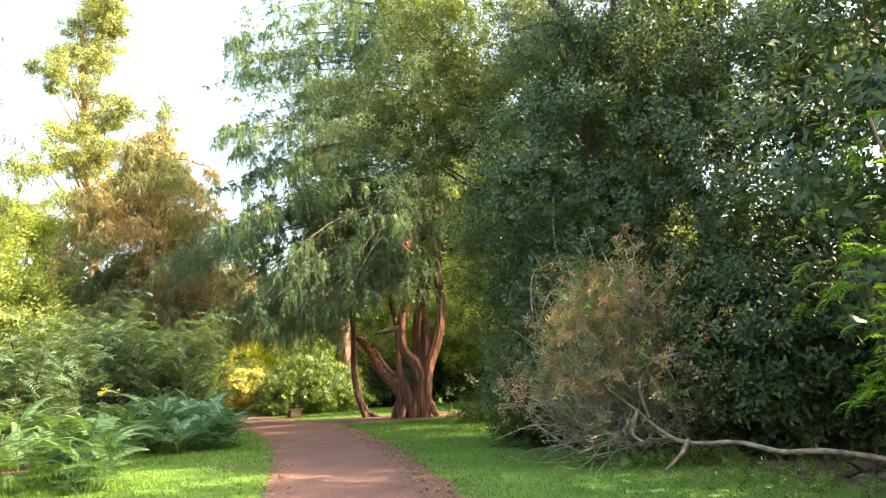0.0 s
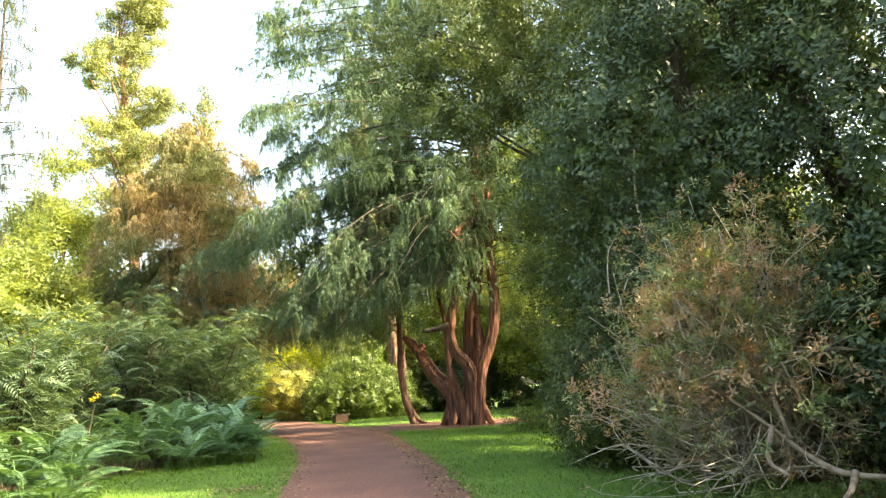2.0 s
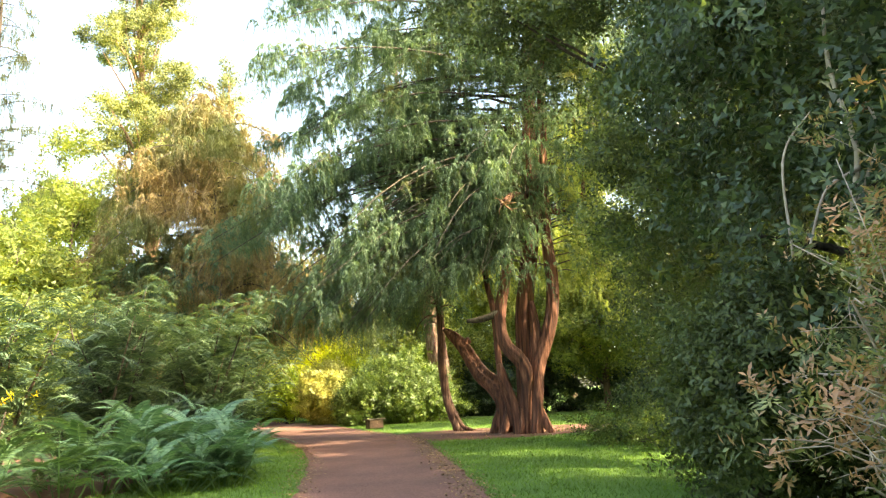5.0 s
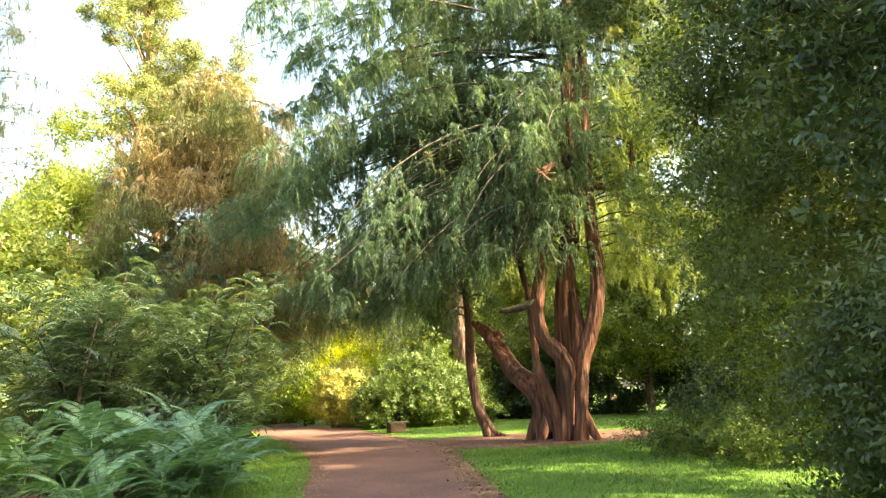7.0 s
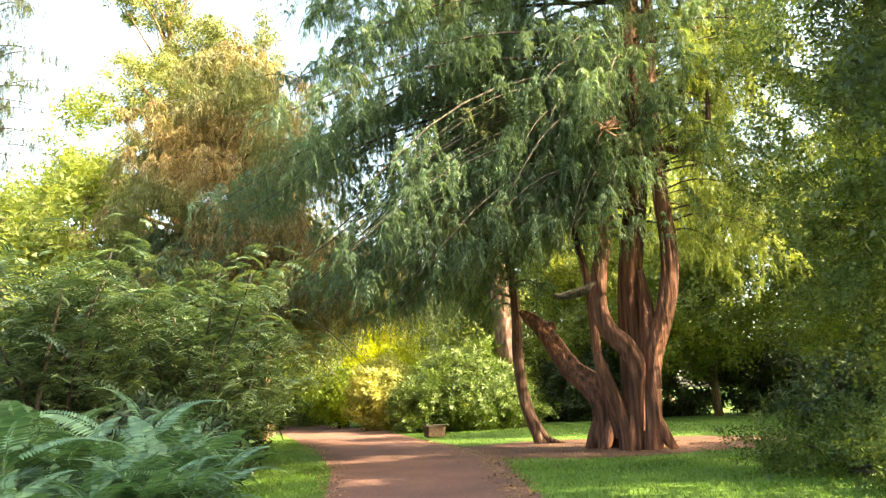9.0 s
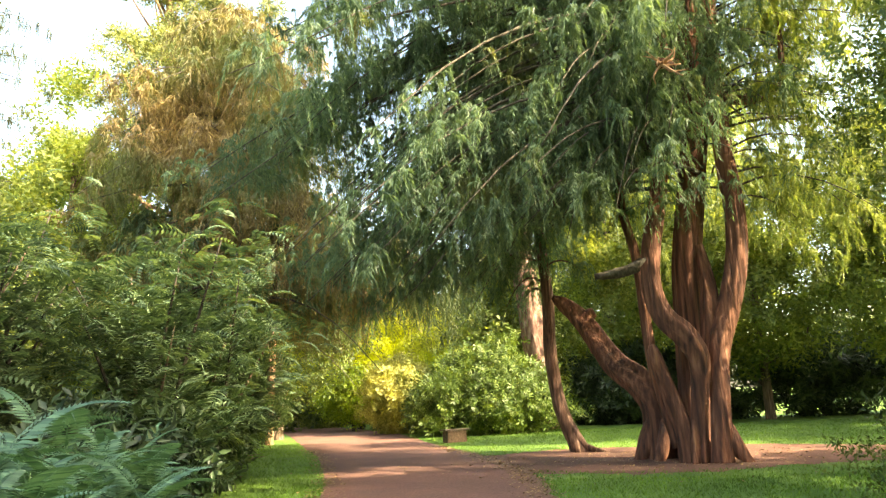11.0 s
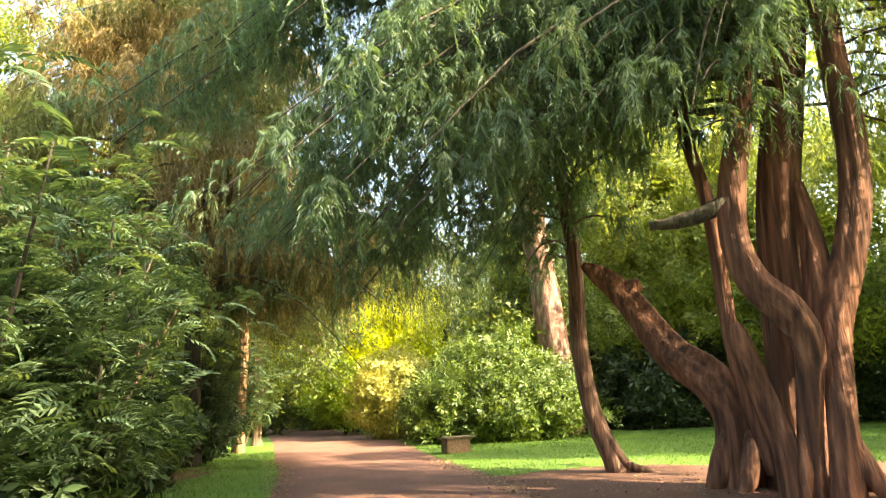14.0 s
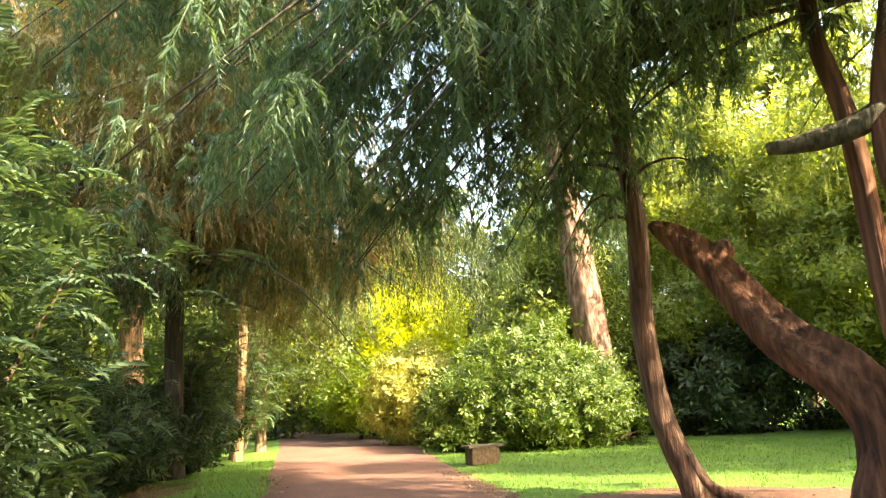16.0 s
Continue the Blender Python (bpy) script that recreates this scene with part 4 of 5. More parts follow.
tree("birch_tree", "pale green tree beyond the shrub bank", (-20.5, 33), 8.5, 0.16, [(-20.5, 33, 4.5, 3.0, 3.0, 3.0), (-20.8, 33, 7.2, 1.8, 1.8, 1.8)], 7000, SPRAY_MID, M_LIGHT, M_GREYBARK, (0, 0), 240, 0.42, (0.9, 1.5), 0.35, 12, 11)


tree("birch_tree", "green leafy tree behind the rusty conifer", (-19.9, 51), 12, 0.2, [(-19.5, 51, 5.5, 4, 3, 3.4), (-19.0, 51, 9.5, 3, 2.6, 2.6), (-24.5, 52, 5, 3.4, 3, 3.4), (-22.6, 51.5, 8.6, 3.0, 2.4, 2.4)], 14500, SPRAY_MID, M_BEECH, M_GREYBARK, (0, 0), 330, 0.5, (0.9, 1.5), 0.35, 12, 26)


def spruce():
    t = thing("spruce_tree", "tall thin spruce with sparse drooping dark branches", "tree", (-24.6, 36.0, 0))
    part("trunk", mesh_of("trunk", *tube([(0, 0, -0.1, 0.3), (0, 0, 10, 0.2), (0, 0, 24, 0.03)], 16, 10, 0.08, 0.02, 80), M_DARKBARK, True), t)
    r = np.random.default_rng(32)
    lines = [limb_line((0, 0, 4 + 20 * i / 90), r.uniform(0, 6.28), (4.4 - 2.8 * i / 90) * r.uniform(0.7, 1.1), 0.2, r.uniform(0.1, 0.5), 0.03) for i in range(90)]
    limb_parts(lines, M_DARKBARK, t, 4, 6)
    V, T = hang(lines, 13, STRANDS, (0.6, 1.1), 0.15, 0.4)
    part("crown", mesh_of("crown", V, T, M_SPRUCE), t)


spruce()

# trees and bushes round the far bend
tree("redwood_tree", "massive redwood with flaky pale red bark", (-6.3, 51.6), 26, 0.66, [(-7.2, 51.6, 13, 2.6, 2.6, 2.0), (-7.6, 51.6, 17, 2.8, 2.8, 2.5), (-8, 51.6, 22, 2.0, 2.0, 3.5)], 7000, SPRAY_MID, M_YEW, M_REDWOOD, (-2.4, 0), 230, 0.45, (0.9, 1.5), 0.4, 10, 12, seg=22)
tree("conifer_tree", "layered green conifer behind the flowering bushes", (-8.4, 53.6), 8.0, 0.2, [(-8.6, 53.6, 2.8, 2.4, 1.8, 2.2), (-8.4, 53.6, 4.8, 1.9, 1.6, 1.6), (-8.2, 53.8, 7.0, 1.5, 1.3, 1.7)], 11000, SPRAY_MID, M_LIGHT, M_DARKBARK, (0, 0), 330, 0.4, (1.0, 1.7), 0.45, 12, 13)
golden = tree("golden_tree", "weeping golden-leaved tree glowing in the sun", (-19.6, 61.5), 12, 0.2, [(-19.4, 61.2, 4.4, 4.2, 2.6, 3.4), (-16.8, 60.6, 4.7, 3.4, 2.6, 2.8), (-22.4, 62, 6, 3.0, 2.6, 3.2)], 11000, SPRAY_MID, M_YELLOW, M_DARKBARK, (0, 0), 300, 0.45, (1.0, 1.7), 0.45, 12, 14, droop=0.9)
gr = np.random.default_rng(63)
weepers = [limb_line((gr.normal(0.6, 0.8), -0.4, gr.uniform(6.4, 9.6)), gr.uniform(0, 6.28), gr.uniform(2.4, 6.0), 0.6, gr.uniform(1.2, 2.6), 0.04) for _ in range(34)]
limb_parts(weepers, M_DARKBARK, golden, 5, 8)
part("crown", mesh_of("crown", *hang(weepers, 13, STRINGS, (1.3, 2.2), 0.1, 0.9, 2.6), M_YELLOW), golden, "long hanging golden strings of leaves")
tree("lime_green_maple", "low spreading maple with lime green leaves", (-18.9, 58.5), 4.2, 0.1, [(-18.9, 58.5, 2.4, 1.7, 1.5, 1.5), (-17.8, 58, 2.0, 1.3, 1.2, 1.1), (-20.2, 58.8, 2.0, 1.0, 1.0, 1.0)], 5200, SPRAY_SMALL, M_LIME, M_DARKBARK, (0, 0), 160, 0.3, (1.2, 1.8), 0.4, 10, 15)
shrub("rhododendron_bush", "large rounded green rhododendron behind the bench", (-8.6, 48.6), [(-10.0, 48.6, 1.2, 1.9, 1.6, 1.4), (-7.6, 48.4, 1.0, 1.6, 1.4, 1.2), (-8.9, 49.6, 2.4, 1.5, 1.3, 1.5), (-6.2, 49.2, 0.9, 1.3, 1.2, 1.0), (-10.6, 50, 2.2, 1.1, 1.0, 1.3), (-7.2, 49.8, 1.9, 1.2, 1.1, 1.3), (-9.2, 48.2, 1.9, 0.9, 0.8, 0.9), (-8.2, 50, 3.4, 0.7, 0.7, 0.9)], 16000, SPRAY_LONG, M_BUSH, None, 420, 0.34, (0.55, 1.1), 0.35, 12, 16)
shrub("straw_coloured_bush", "straw-coloured feathery bush in the sun", (-14.4, 53.6), [(-14.4, 53.6, 1.9, 1.7, 1.5, 1.9), (-13.2, 52.6, 1.3, 1.2, 1.1, 1.3)], 6500, SPRAY_LONG, M_TAN, None, 200, 0.25, (0.8, 1.2), 0.6, 10, 17)
shrub("green_bush", "dark green bush between the straw bush and the bench", (-11.7, 51.2), [(-11.7, 51.2, 1.1, 1.1, 1.0, 1.1)], 4200, SPRAY_LONG, M_BEECH, None, 130, 0.25, (0.9, 1.3), 0.6, 8, 18)
shrub("round_bush", "small rounded green bush beside the far bend", (-24.5, 67.5), [(-24.5, 67.5, 1.6, 2.0, 1.8, 1.7)], 3200, SPRAY_MID, M_BEECH, None, 110, 0.3, (1.0, 1.6), 0.6, 8, 19)
shrub("round_bush", "pale green bush at the far side of the path", (-27.8, 72), [(-27.8, 72, 1.5, 1.8, 1.8, 1.6)], 2600, SPRAY_MID, M_LIGHT, None, 90, 0.3, (1.0, 1.6), 0.6, 8, 20)

# back right
tree("maple_tree", "light green maple beyond the lawn", (3.2, 52.5), 13, 0.2, [(2.6, 52, 5, 3.6, 3, 2.8), (3.2, 52.5, 9, 4, 3.4, 3), (0.4, 52.5, 7, 2.6, 2.4, 2.4)], 14000, SPRAY_MID, M_LIGHT, M_GREYBARK, (0.1, 0), 400, 0.45, (1.0, 1.6), 0.4, 14, 21)
tree("maple_tree", "bright green tree lit at the back of the lawn", (-3.2, 56), 14, 0.22, [(-3.2, 56, 5, 3.2, 2.8, 3.2), (-2.8, 56, 10, 3.6, 3.2, 3.6)], 12000, SPRAY_MID, M_LIGHT, M_DARKBARK, (0.1, 0), 360, 0.45, (1.0, 1.7), 0.4, 14, 22)
tree("maple_tree", "slim tree with light foliage beside the lawn", (9.2, 48), 12, 0.16, [(8.4, 48, 5, 3.5, 3, 3), (9.2, 48, 9, 3.6, 3.2, 3.2)], 11000, SPRAY_MID, M_LIGHT, M_GREYBARK, (0.1, 0), 330, 0.45, (1.0, 1.6), 0.4, 12, 23)
# foliage right of the cedar; the upper blobs, out of view, are added shade
tree("maple_tree", "leafy tree with a high crown added to dapple the lawn", (9.5, 40.5), 18, 0.24, [(9.2, 40.5, 6, 3.2, 3.2, 3.0), (9.5, 40.5, 10.5, 3.4, 3.2, 3.0), (9.4, 40.2, 12.9, 2.8, 2.2, 1.0), (10.2, 38.6, 14.6, 2.8, 2.4, 2.4)], 16000, SPRAY_MID, M_LIGHT, M_GREYBARK, (0.1, 0), 300, 0.38, (0.8, 1.4), 0.35, 12, 25, thin=0.8)
tree("lime_tree", "tall light green tree in full sun beyond the lawn", (1.5, 60), 21, 0.3, [(1.5, 60, 8, 4.5, 3.5, 4), (0.5, 60, 13.5, 4.8, 3.6, 4.2), (2.5, 60, 18, 3.4, 3, 3.2), (-4.5, 61, 13, 3.6, 3, 4)], 13000, SPRAY_BIG, M_LIGHT, M_GREYBARK, (0.1, 0), 380, 0.5, (0.8, 1.3), 0.4, 14, 24)
for k, (x, y, s) in enumerate([(-2.6, 54, 1.0), (1.5, 55, 1.1), (6.0, 54.5, 1.0), (10.5, 53.5, 1.2), (-5.0, 55.5, 0.9)]):
    shrub("laurel_bush", "dark laurel at the back edge of the lawn", (x, y), [(x, y, 1.7 * s, 2.3, 1.6, 1.9 * s)], 3800, SPRAY_LONG, M_HOLLY, None, 120, 0.3, (1.1, 1.7), 0.6, 7, 30 + k, group="laurels behind the lawn")
shrub("twiggy_shrub", "low twiggy shrub with thin green leaves on the lawn", (1.9, 28.2), [(1.6, 27.6, 0.45, 1.3, 0.9, 0.4), (3.1, 27.6, 0.7, 1.3, 1.0, 0.7), (2.6, 25.4, 0.4, 1.1, 0.8, 0.35)], 2600, SPRAY_SMALL, M_BEECH, None, 90, 0.25, (0.6, 1.0), 0.3, 22, 40, thin=0.9)
shrub("twiggy_shrub", "low shrub of dark green leaves under the beech", (3.0, 31.0), [(3.0, 31.0, 0.9, 1.0, 1.0, 0.8)], 1800, SPRAY_SMALL, M_HOLLY, None, 70, 0.22, (0.9, 1.4), 0.4, 10, 41)


# ---------- shrub bank with feathered leaves ----------
def rowan(label, place, height, radius, n_leaves, seed, leaf=None, low=0.9, size=(1.15, 2.1)):
    """A many-stemmed shrub; the leaves that can be told apart are single parts, the rest is joined."""
    t = thing("rowan_shrub", label, "shrub", (*place, 0), "shrubs with feathered leaves")
    r = np.random.default_rng(500 + seed)
    tips = []
    for i in range(9):
        az = r.uniform(0, 6.28)
        out = radius * r.uniform(0.3, 0.85)
        h = height * r.uniform(0.6, 0.98)
        root = (r.normal(0, 0.2), r.normal(0, 0.2), -0.05)
        pts = [(*root, 0.05), (root[0] + math.cos(az) * out * 0.35, root[1] + math.sin(az) * out * 0.35, h * 0.45, 0.036), (math.cos(az) * out, math.sin(az) * out, h, 0.010)]
        part("stem", mesh_of("stem", *tube(pts, 12, 7, 0.05, 0.03, i), M_GREYBARK if i % 3 == 0 else M_DARKBARK, True), t)
        L = smooth_line(pts, 14)[4:, :3]
        for q in L:
            for _ in range(3):
                d = r.normal(size=3) * np.array([0.32, 0.32, 0.2]) * radius * 0.8
                tips.append((q + d))
    tips = np.array(tips)
    n_leaves = int(n_leaves * 0.44)
    P = tips[r.integers(0, len(tips), n_leaves)] + r.normal(0, 0.16, (n_leaves, 3))
    P = P[P[:, 2] > low]
    az = r.uniform(0, 2 * np.pi, len(P))
    pitch = r.normal(0.1, 0.25, len(P))
    R = np.zeros((len(P), 3, 3))
    for k in range(len(P)):
        R[k] = np.array(Matrix.Rotation(az[k], 3, "Z") @ Matrix.Rotation(pitch[k], 3, "X") @ Matrix.Rotation(r.normal(0, 0.3), 3, "Y"))
    V, T = scatter(*PINNATE, P, R, r.uniform(*size, len(P)))
    part("leaves", mesh_of("leaves", V, T, leaf or M_ROWAN), t)
    return t


for k, (x, y, h, rad, n) in enumerate([(-10.8, 18.4, 3.3, 1.8, 1500), (-11.6, 21.5, 4.2, 2.2, 1700), (-11.4, 25.2, 4.4, 1.9, 2200), (-10.4, 28.2, 4.6, 2.1, 2400), (-10.6, 30.2, 4.4, 2.2, 2000),
                                       (-12.8, 27.0, 5.2, 2.3, 2200), (-13.2, 33.0, 4.6, 2.0, 1700), (-13.6, 16.5, 3.6, 2.2, 1300), (-10.4, 14.6, 2.6, 1.5, 900), (-15.5, 23.5, 4.6, 2.4, 1400), (-14.6, 35.8, 3.3, 1.3, 1000), (-17.0, 42.8, 4.2, 1.5, 1600), (-18.6, 47.2, 4.4, 1.7, 1300)]):
    rowan("tall shrub with green feathered leaves on thin brown stems", (x, y), h, rad, n, k)
for k, (x, y, s) in enumerate([(-12.7, 32.2, 1.0), (-14.3, 35.2, 1.0), (-16.4, 38.6, 1.05), (-17.4, 40.2, 1.1), (-11.0, 29.6, 0.8), (-9.9, 26.4, 0.8), (-17.6, 41.5, 1.1), (-18.6, 44.5, 1.1)]):
    shrub("rhododendron_bush", "dark low rhododendron under the feathered shrubs", (x, y), [(x, y, 0.9 * s, 1.25 * s, 1.2 * s, 0.95 * s)], 2600, SPRAY_LONG, M_HOLLY, None, 90, 0.22, (0.8, 1.3), 0.5, 9, 50 + k, group="low rhododendrons on the bank")
rowan("bright green feathered shrub close beside the path", (4.3, 6.4), 3.9, 0.8, 900, 40, M_BRIGHTSPRAY, 1.1, (0.55, 0.95))


shrub("young_shrub", "thin young shrub with a few yellowing leaves", (-8.4, 18.0), [(-8.4, 18.0, 1.7, 0.15, 0.15, 0.2)], 8, SPRAY_LONG, M_FLOWER, M_GREYBARK, 4, 0.1, (0.28, 0.42), 0.1, 1, 63)


# ---------- ferns ----------
FROND_MESHES = {}


def frond_mesh(material, k):
    key = (material.name, k)
    if key not in FROND_MESHES:
        V, T = pinnate(24, 1.0, 0.21, 0.040, (0.25, 0.40, 0.12)[k], 90 + k, True)
        FROND_MESHES[key] = mesh_of("frond", V, T, material)
    return FROND_MESHES[key]


def fern(label, place, size, n, material, seed):
    """Arching fronds at several heights on thin stalks."""
    t = thing("fern", label, "fern", (*place, 0), "ferns beside the path")
    r = np.random.default_rng(700 + seed)
    stalks = []
    for i in range(10):
        x, y, h = r.normal(0, 0.27 * size), r.normal(0, 0.27 * size), 0.62 * size * r.uniform(0.45, 1.1)
        stalk = part("stalk", mesh_of("stalk", *tube([(x * 0.4, y * 0.4, -0.05, 0.012), (x * 0.8, y * 0.8, h * 0.5, 0.010), (x, y, h, 0.006)], 5, 5, 0, 0, i), M_FERN, True), t)
        for j in range(max(5, int(n * 0.25))):
            f = part("frond", frond_mesh(material, j % 3), stalk)
            v = r.uniform(0.25, 1.0)
            f.rotation_euler = (r.uniform(-0.1, 0.5) + 0.45 * v, r.normal(0, 0.18), j * 2.4 + r.uniform(-0.4, 0.4) + i)
            f.location = (x * (0.4 + 0.6 * v), y * (0.4 + 0.6 * v), h * v)
            s = size * r.uniform(0.4, 0.62)
            f.scale = (s, s, s)


for k, (x, y, s, n, m) in enumerate([(-6.9, 14.2, 1.9, 26, M_FERN), (-7.9, 13.4, 2.0, 22, M_FERN), (-6.3, 13.0, 1.2, 16, M_FERN), (-8.3, 15.6, 1.7, 18, M_FERN), (-9.2, 14.2, 1.8, 18, M_FERN), (-8.6, 12.2, 1.6, 16, M_FERN),
                                     (-6.6, 21.6, 1.5, 32, M_FERN_BLUE), (-7.3, 20.8, 1.7, 30, M_FERN_BLUE), (-7.3, 22.6, 1.9, 32, M_FERN_BLUE), (-8.2, 21.7, 2.1, 28, M_FERN_BLUE), (-8.0, 23.6, 2.0, 28, M_FERN_BLUE), (-7.7, 24.6, 1.4, 26, M_FERN_BLUE), (-9.0, 21.2, 2.1, 26, M_FERN_BLUE),
                                     (-9.2, 22.9, 2.2, 26, M_FERN), (-8.9, 20.0, 1.9, 22, M_FERN), (-9.8, 24.2, 2.1, 24, M_FERN), (-8.7, 25.2, 1.7, 24, M_FERN_BLUE), (-10.4, 22.0, 2.1, 22, M_FERN), (-9.8, 18.8, 1.7, 20, M_FERN), (-8.9, 17.2, 1.6, 20, M_FERN), (-9.4, 27.0, 1.2, 18, M_FERN_BLUE)]):
    fern("spreading green fern with long arching fronds", (x, y), s, n, m, k)


# ---------- half-dead rhododendron and its fallen limb ----------
def dead_rhodo():
    t = thing("rhododendron_bush", "half-dead rhododendron with bare pale twigs and browned leaves", "shrub", (3.2, 13.4, 0))
    r = np.random.default_rng(55)
    lines, tips = [], []
    for i in range(290):
        u = r.normal(size=3)
        u[2] = abs(u[2]) * 1.1
        u /= np.linalg.norm(u)
        tip = np.array([0.15 + u[0] * 1.85, u[1] * 1.7, 0.25 + u[2] * 3.2]) * r.uniform(0.75, 1.05)
        root = np.array([r.normal(0.5, 0.35), r.normal(0.1, 0.3), r.uniform(0.1, 1.2)])
        mid = (root + tip) / 2 + r.normal(0, 0.28, 3)
        q = tip * 0.85 + mid * 0.15 + r.normal(0, 0.14, 3)
        mid[2], q[2], tip[2] = max(mid[2], 0.1), max(q[2], 0.08), max(tip[2], 0.08)
        w = r.uniform(0.007, 0.016)
        lines.append([(*root, w * 1.3), (*mid, w), (*q, w * 0.7), (*tip, w * 0.35)])
        tips.append(tip)
        for _ in range(3):
            e = q + r.normal(0, 0.34, 3)
            e[2] = max(e[2], 0.08)
            lines.append([(*mid, w * 0.6), (*(mid * 0.65 + e * 0.35 + r.normal(0, 0.13, 3)), w * 0.55), (*(mid * 0.3 + e * 0.7 + r.normal(0, 0.13, 3)), w * 0.45), (*e, w * 0.25)])
            tips.append(e)
    part("brushwood", twig_mesh("brushwood", lines, M_DEADWOOD, 4, 8), t, "tangle of bare bleached twigs")["kind"] = "stuff"
    tips = np.array(tips)
    tips = tips[r.random(len(tips)) < np.clip((tips[:, 2] - 0.2) / 1.4, 0.25, 1)]
    P = tips[r.integers(0, len(tips), 4600)] + r.normal(0, 0.12, (4600, 3))
    V, T = scatter(*SPRAY_LONG, P, frames(r.normal(0, 0.6, (4600, 3)) + [0, -0.2, 0.7]), r.uniform(0.42, 0.75, 4600))
    part("leaves", mesh_of("leaves", V, T, M_RHODO), t, "green leaves, many withered to orange brown")


dead_rhodo()
shrub("holly_bush", "dark glossy bush reaching the edge of the lawn", (2.6, 17.2), [(2.3, 16.8, 1.2, 1.1, 1.3, 1.3), (2.4, 18.8, 1.2, 1.0, 1.0, 1.2)], 8500, SPRAY_SMALL, M_YEW, None, 220, 0.26, (0.6, 1.05), 0.55, 10, 60, thin=0.9)
shrub("holly_bush", "dark bush behind the fallen limb", (6.2, 12.4), [(6.0, 12.6, 1.6, 1.8, 1.4, 1.7)], 5200, SPRAY_SMALL, M_HOLLY, None, 170, 0.26, (0.9, 1.5), 0.55, 10, 61, thin=0.9)
shrub("ground_cover", "low green undergrowth under the fallen limb", (5.0, 9.6), [(4.6, 11.9, 0.1, 2.6, 1.1, 0.12), (6.2, 8.4, 0.08, 2.2, 1.1, 0.1), (4.2, 9.4, 0.08, 1.6, 1.4, 0.08), (7.8, 10.8, 0.15, 1.8, 1.4, 0.2)], 5200, SPRAY_SMALL, M_BEECH, None, 420, 0.10, (0.3, 0.55), 0.1, 8, 62, thin=1.0)

t = thing("fallen_limb", "long bleached bare limb lying out of the rhododendron", "branch", (4.4, 11.2, 0))
o = np.array([-4.4, -11.2, 0, 0])
limb_stem = part("stem", mesh_of("stem", *tube(np.array([(2.8, 12.6, 1.3, 0.02), (3.22, 12.2, 0.86, 0.034), (3.45, 12.0, 0.6, 0.042), (3.68, 11.7, 0.40, 0.05), (3.95, 11.4, 0.36, 0.046), (4.38, 11.0, 0.38, 0.05), (4.8, 10.6, 0.26, 0.056), (5.36, 10.2, 0.26, 0.056), (6.3, 9.7, 0.06, 0.066)]) * np.array([1, 1, 1, 0.72]) + o, 40, 10, 0.12, 0.06, 91), M_LIMBWOOD, True), t)
for k, l in enumerate([[(3.8, 11.55, 0.40, 0.04), (3.55, 11.2, 0.24, 0.03), (3.2, 11.0, 0.03, 0.016)], [(3.2, 12.1, 0.88, 0.035), (3.0, 11.8, 0.55, 0.028), (3.1, 11.5, 0.4, 0.018)],
                       [(3.35, 12.0, 0.75, 0.03), (3.3, 12.2, 1.3, 0.022), (3.6, 12.2, 1.75, 0.016), (3.5, 12.3, 2.2, 0.009)], [(3.4, 12.2, 1.7, 0.016), (4.2, 12.0, 1.72, 0.014), (4.8, 11.7, 1.35, 0.012), (5.1, 11.5, 1.1, 0.006)]]):
    part("side_branch", mesh_of("side_branch", *tube(np.array(l) + o, 12, 7, 0.05, 0.04, 92 + k), M_LIMBWOOD, True), limb_stem)
t = thing("dead_branch", "upright bleached dead branch in front of the dark evergreen", "branch", (2.6, 15.3, 0))
o = np.array([-2.6, -15.3, 0, 0])
for k, l in enumerate([[(2.45, 15.2, 0.0, 0.035), (2.5, 15.2, 1.6, 0.032), (2.55, 15.2, 2.9, 0.03), (2.72, 15.25, 3.6, 0.028), (2.62, 15.3, 4.5, 0.024), (2.68, 15.3, 5.4, 0.012)], [(2.68, 15.2, 3.4, 0.02), (2.35, 15.2, 3.2, 0.016), (2.1, 15.2, 2.6, 0.01)],
                       [(2.55, 15.2, 2.9, 0.02), (2.9, 15.2, 3.7, 0.016), (2.85, 15.2, 4.1, 0.006)], [(2.0, 15.3, 2.6, 0.014), (2.05, 15.3, 3.6, 0.012), (2.4, 15.3, 4.1, 0.006)]]):
    part("branch", mesh_of("branch", *tube(np.array(l) + o, 16, 6, 0.03, 0.05, 96 + k), M_DEADWOOD, True), t)
t = thing("leaning_tree", "thick dark leaning tree trunk among the evergreens", "tree", (7.35, 15.8, 0))
o = np.array([-7.35, -15.8, 0, 0])
part("trunk", mesh_of("trunk", *tube(np.array([(7.35, 15.8, -0.1, 0.30), (6.7, 15.7, 3.2, 0.25), (5.46, 15.6, 6.7, 0.22), (4.46, 15.6, 8.4, 0.18), (3.68, 15.6, 9.5, 0.16), (3.0, 15.5, 10.5, 0.13), (2.56, 15.4, 11.4, 0.05)]) + o, 30, 12, 0.1, 0.03, 99), M_DARKBARK, True), t)
limb_parts([np.array(l) + o for l in ([(5.46, 15.6, 6.7, 0.09), (5.7, 15.2, 8.0, 0.07), (6.4, 15.0, 9.4, 0.02)], [(4.2, 15.6, 8.8, 0.08), (4.5, 15.3, 9.9, 0.06), (4.4, 15.0, 11.2, 0.02)], [(3.68, 15.6, 9.5, 0.07), (2.9, 15.3, 9.6, 0.05), (2.0, 15.1, 9.3, 0.015)])], M_DARKBARK, t, 7, 9)


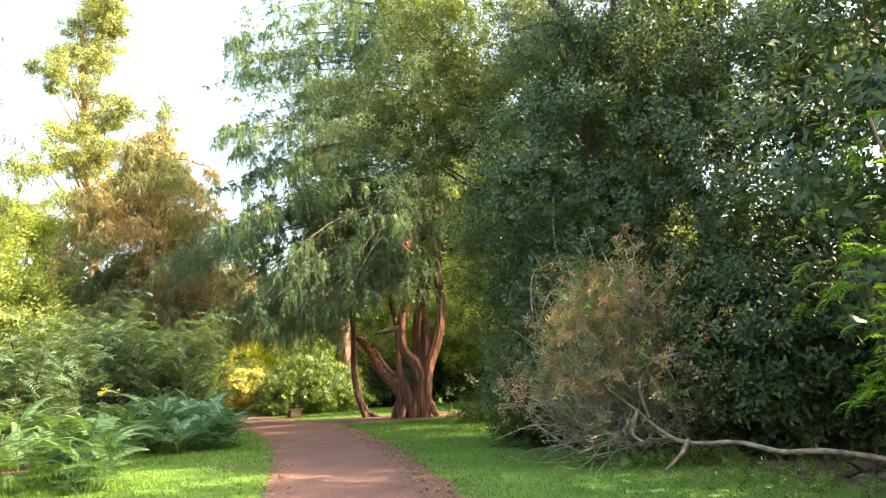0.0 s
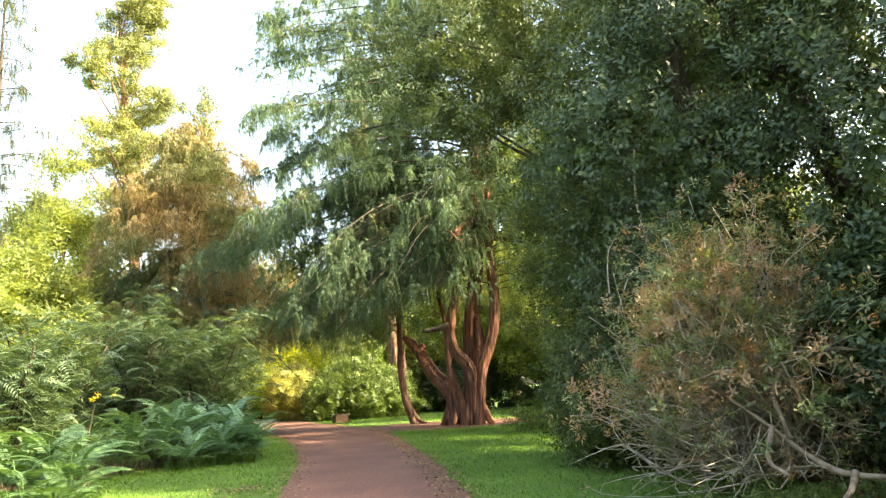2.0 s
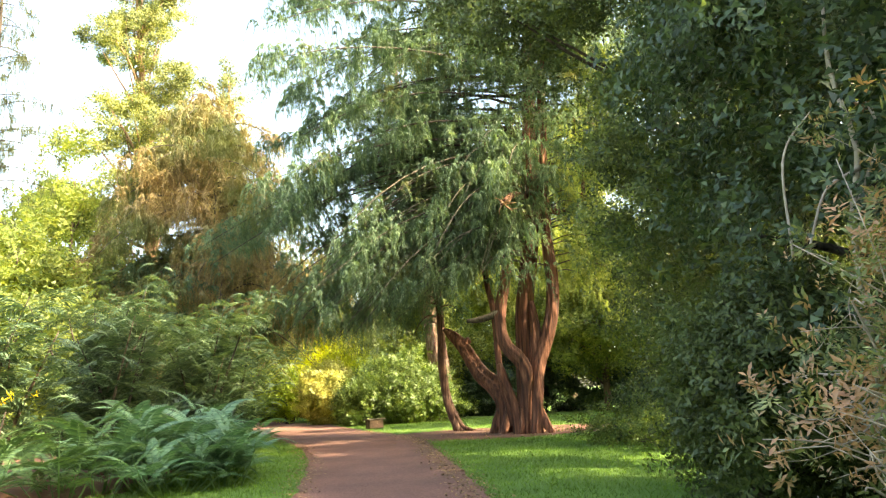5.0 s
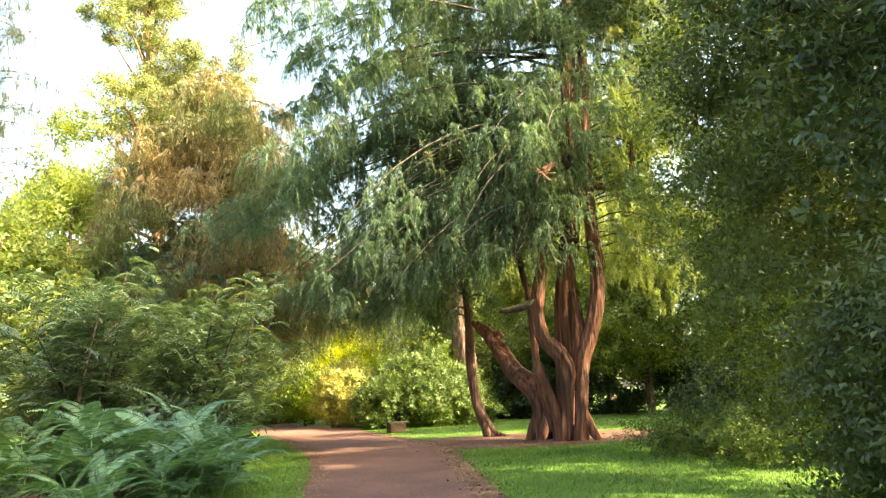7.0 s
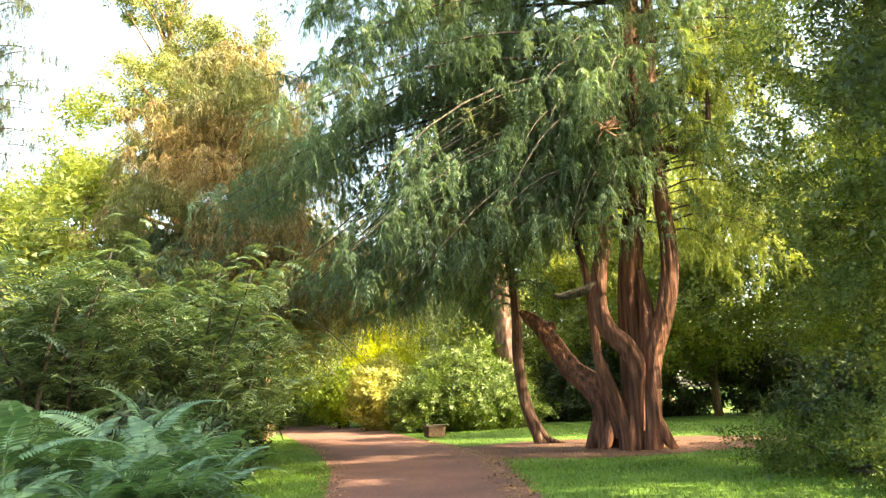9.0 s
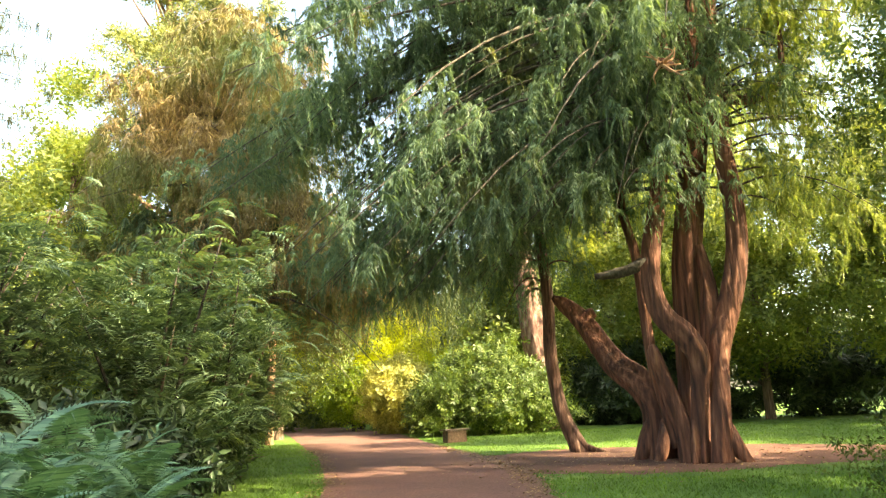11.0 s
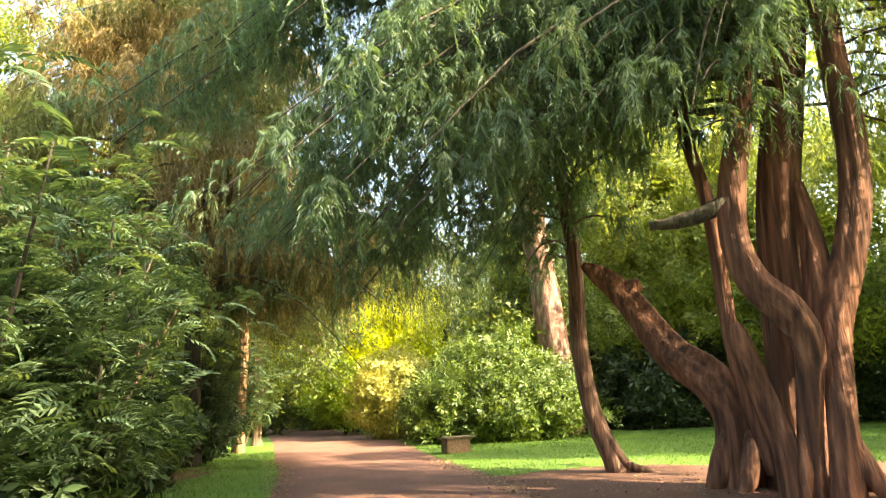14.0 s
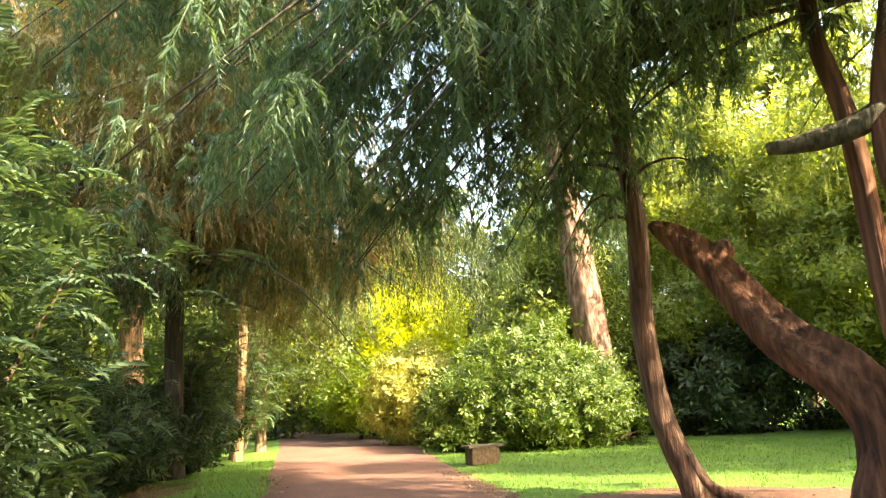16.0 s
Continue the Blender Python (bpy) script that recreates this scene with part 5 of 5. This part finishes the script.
# ---------- bench ----------
def box(name, size, place, material, parent, bevel=0.012, rz=0.0):
    bm = bmesh.new()
    bmesh.ops.create_cube(bm, size=1, matrix=Matrix.Diagonal((*size, 1)))
    bmesh.ops.bevel(bm, geom=bm.edges[:], offset=bevel, segments=2, affect="EDGES")
    me = bpy.data.meshes.new(name)
    bm.to_mesh(me)
    bm.free()
    me.materials.append(material)
    ob = part(name, me, parent)
    ob.location, ob.rotation_euler = place, (0, 0, rz)
    return ob


bench = thing("garden_bench", "low bench of weathered planks on a stone block", "bench", (-8.95, 43.6, 0))
bench.rotation_euler = (0, 0, radians(44))
box("stone_support", (0.80, 0.40, 0.42), (0, 0, 0.20), M_STONE, bench, 0.02)
for k in (-1, 0, 1):
    box("plank", (1.02, 0.155, 0.06), (0, 0.165 * k, 0.445), M_PLANK, bench, 0.01)

# ---------- woods all round ----------
far_pieces = []
wr = np.random.default_rng(77)
for i in range(150):
    a_ = wr.uniform(0, 2 * math.pi)
    d_ = wr.uniform(62, 95)
    cx, cy = -6 + math.cos(a_) * d_, 26 + math.sin(a_) * d_ * 0.95
    if on_path(np.array([cx]), np.array([cy]))[0]:
        continue
    h = wr.uniform(9, 17)
    P, out = blob_points([(cx, cy, h * 0.5, 4.5, 4.5, h * 0.5)], 210, 40, 0.7, 0.5)
    far_pieces.append(scatter(*SPRAY_BIG, P, frames(out + wr.normal(0, 0.6, P.shape)), wr.uniform(3.2, 5.4, len(P))))
tagged(new("far_woods", mesh_of("far_woods", *join(far_pieces), M_FAR)), "mixed green woodland closing the garden all round", "woods", kind="stuff")
# backdrop fill, plus unseen trees added on the right to block the sun
near_back = []
for cx, cy, h in [(-9, -8, 7), (-14, 2, 6), (-15, 9, 6), (7, -8, 7), (10, 0, 7), (0, -22, 14), (-9, -16, 13), (9, -17, 13), (14, 9, 8), (15, 2, 6), (15.5, 16, 9), (13, 12.5, 6), (17, 28, 6), (13.5, 36.5, 8), (14, 45.5, 16), (14, 50, 14), (-33, 70, 8), (-38, 74, 9), (-30, 78, 8), (-27, 62, 5), (-12, 71, 17), (-5, 68, 16), (-18.5, 74, 17), (-24, 78, 15), (12.5, 31, 8), (-19, 12, 11), (-20, 22, 10)]:
    P, out = blob_points([(cx, cy, h * 0.5, 3.2, 3.2, h * 0.5)], int(h * 80), 60, 0.6, 0.5)
    near_back.append(scatter(*SPRAY_BIG, P, frames(out + wr.normal(0, 0.6, P.shape)), wr.uniform(1.4, 2.5, len(P))))
tagged(new("undergrowth", mesh_of("undergrowth", *join(near_back), M_FAR)), "leafy woodland edge beside and behind the path, partly unseen trees added for shade", "woods", kind="stuff")
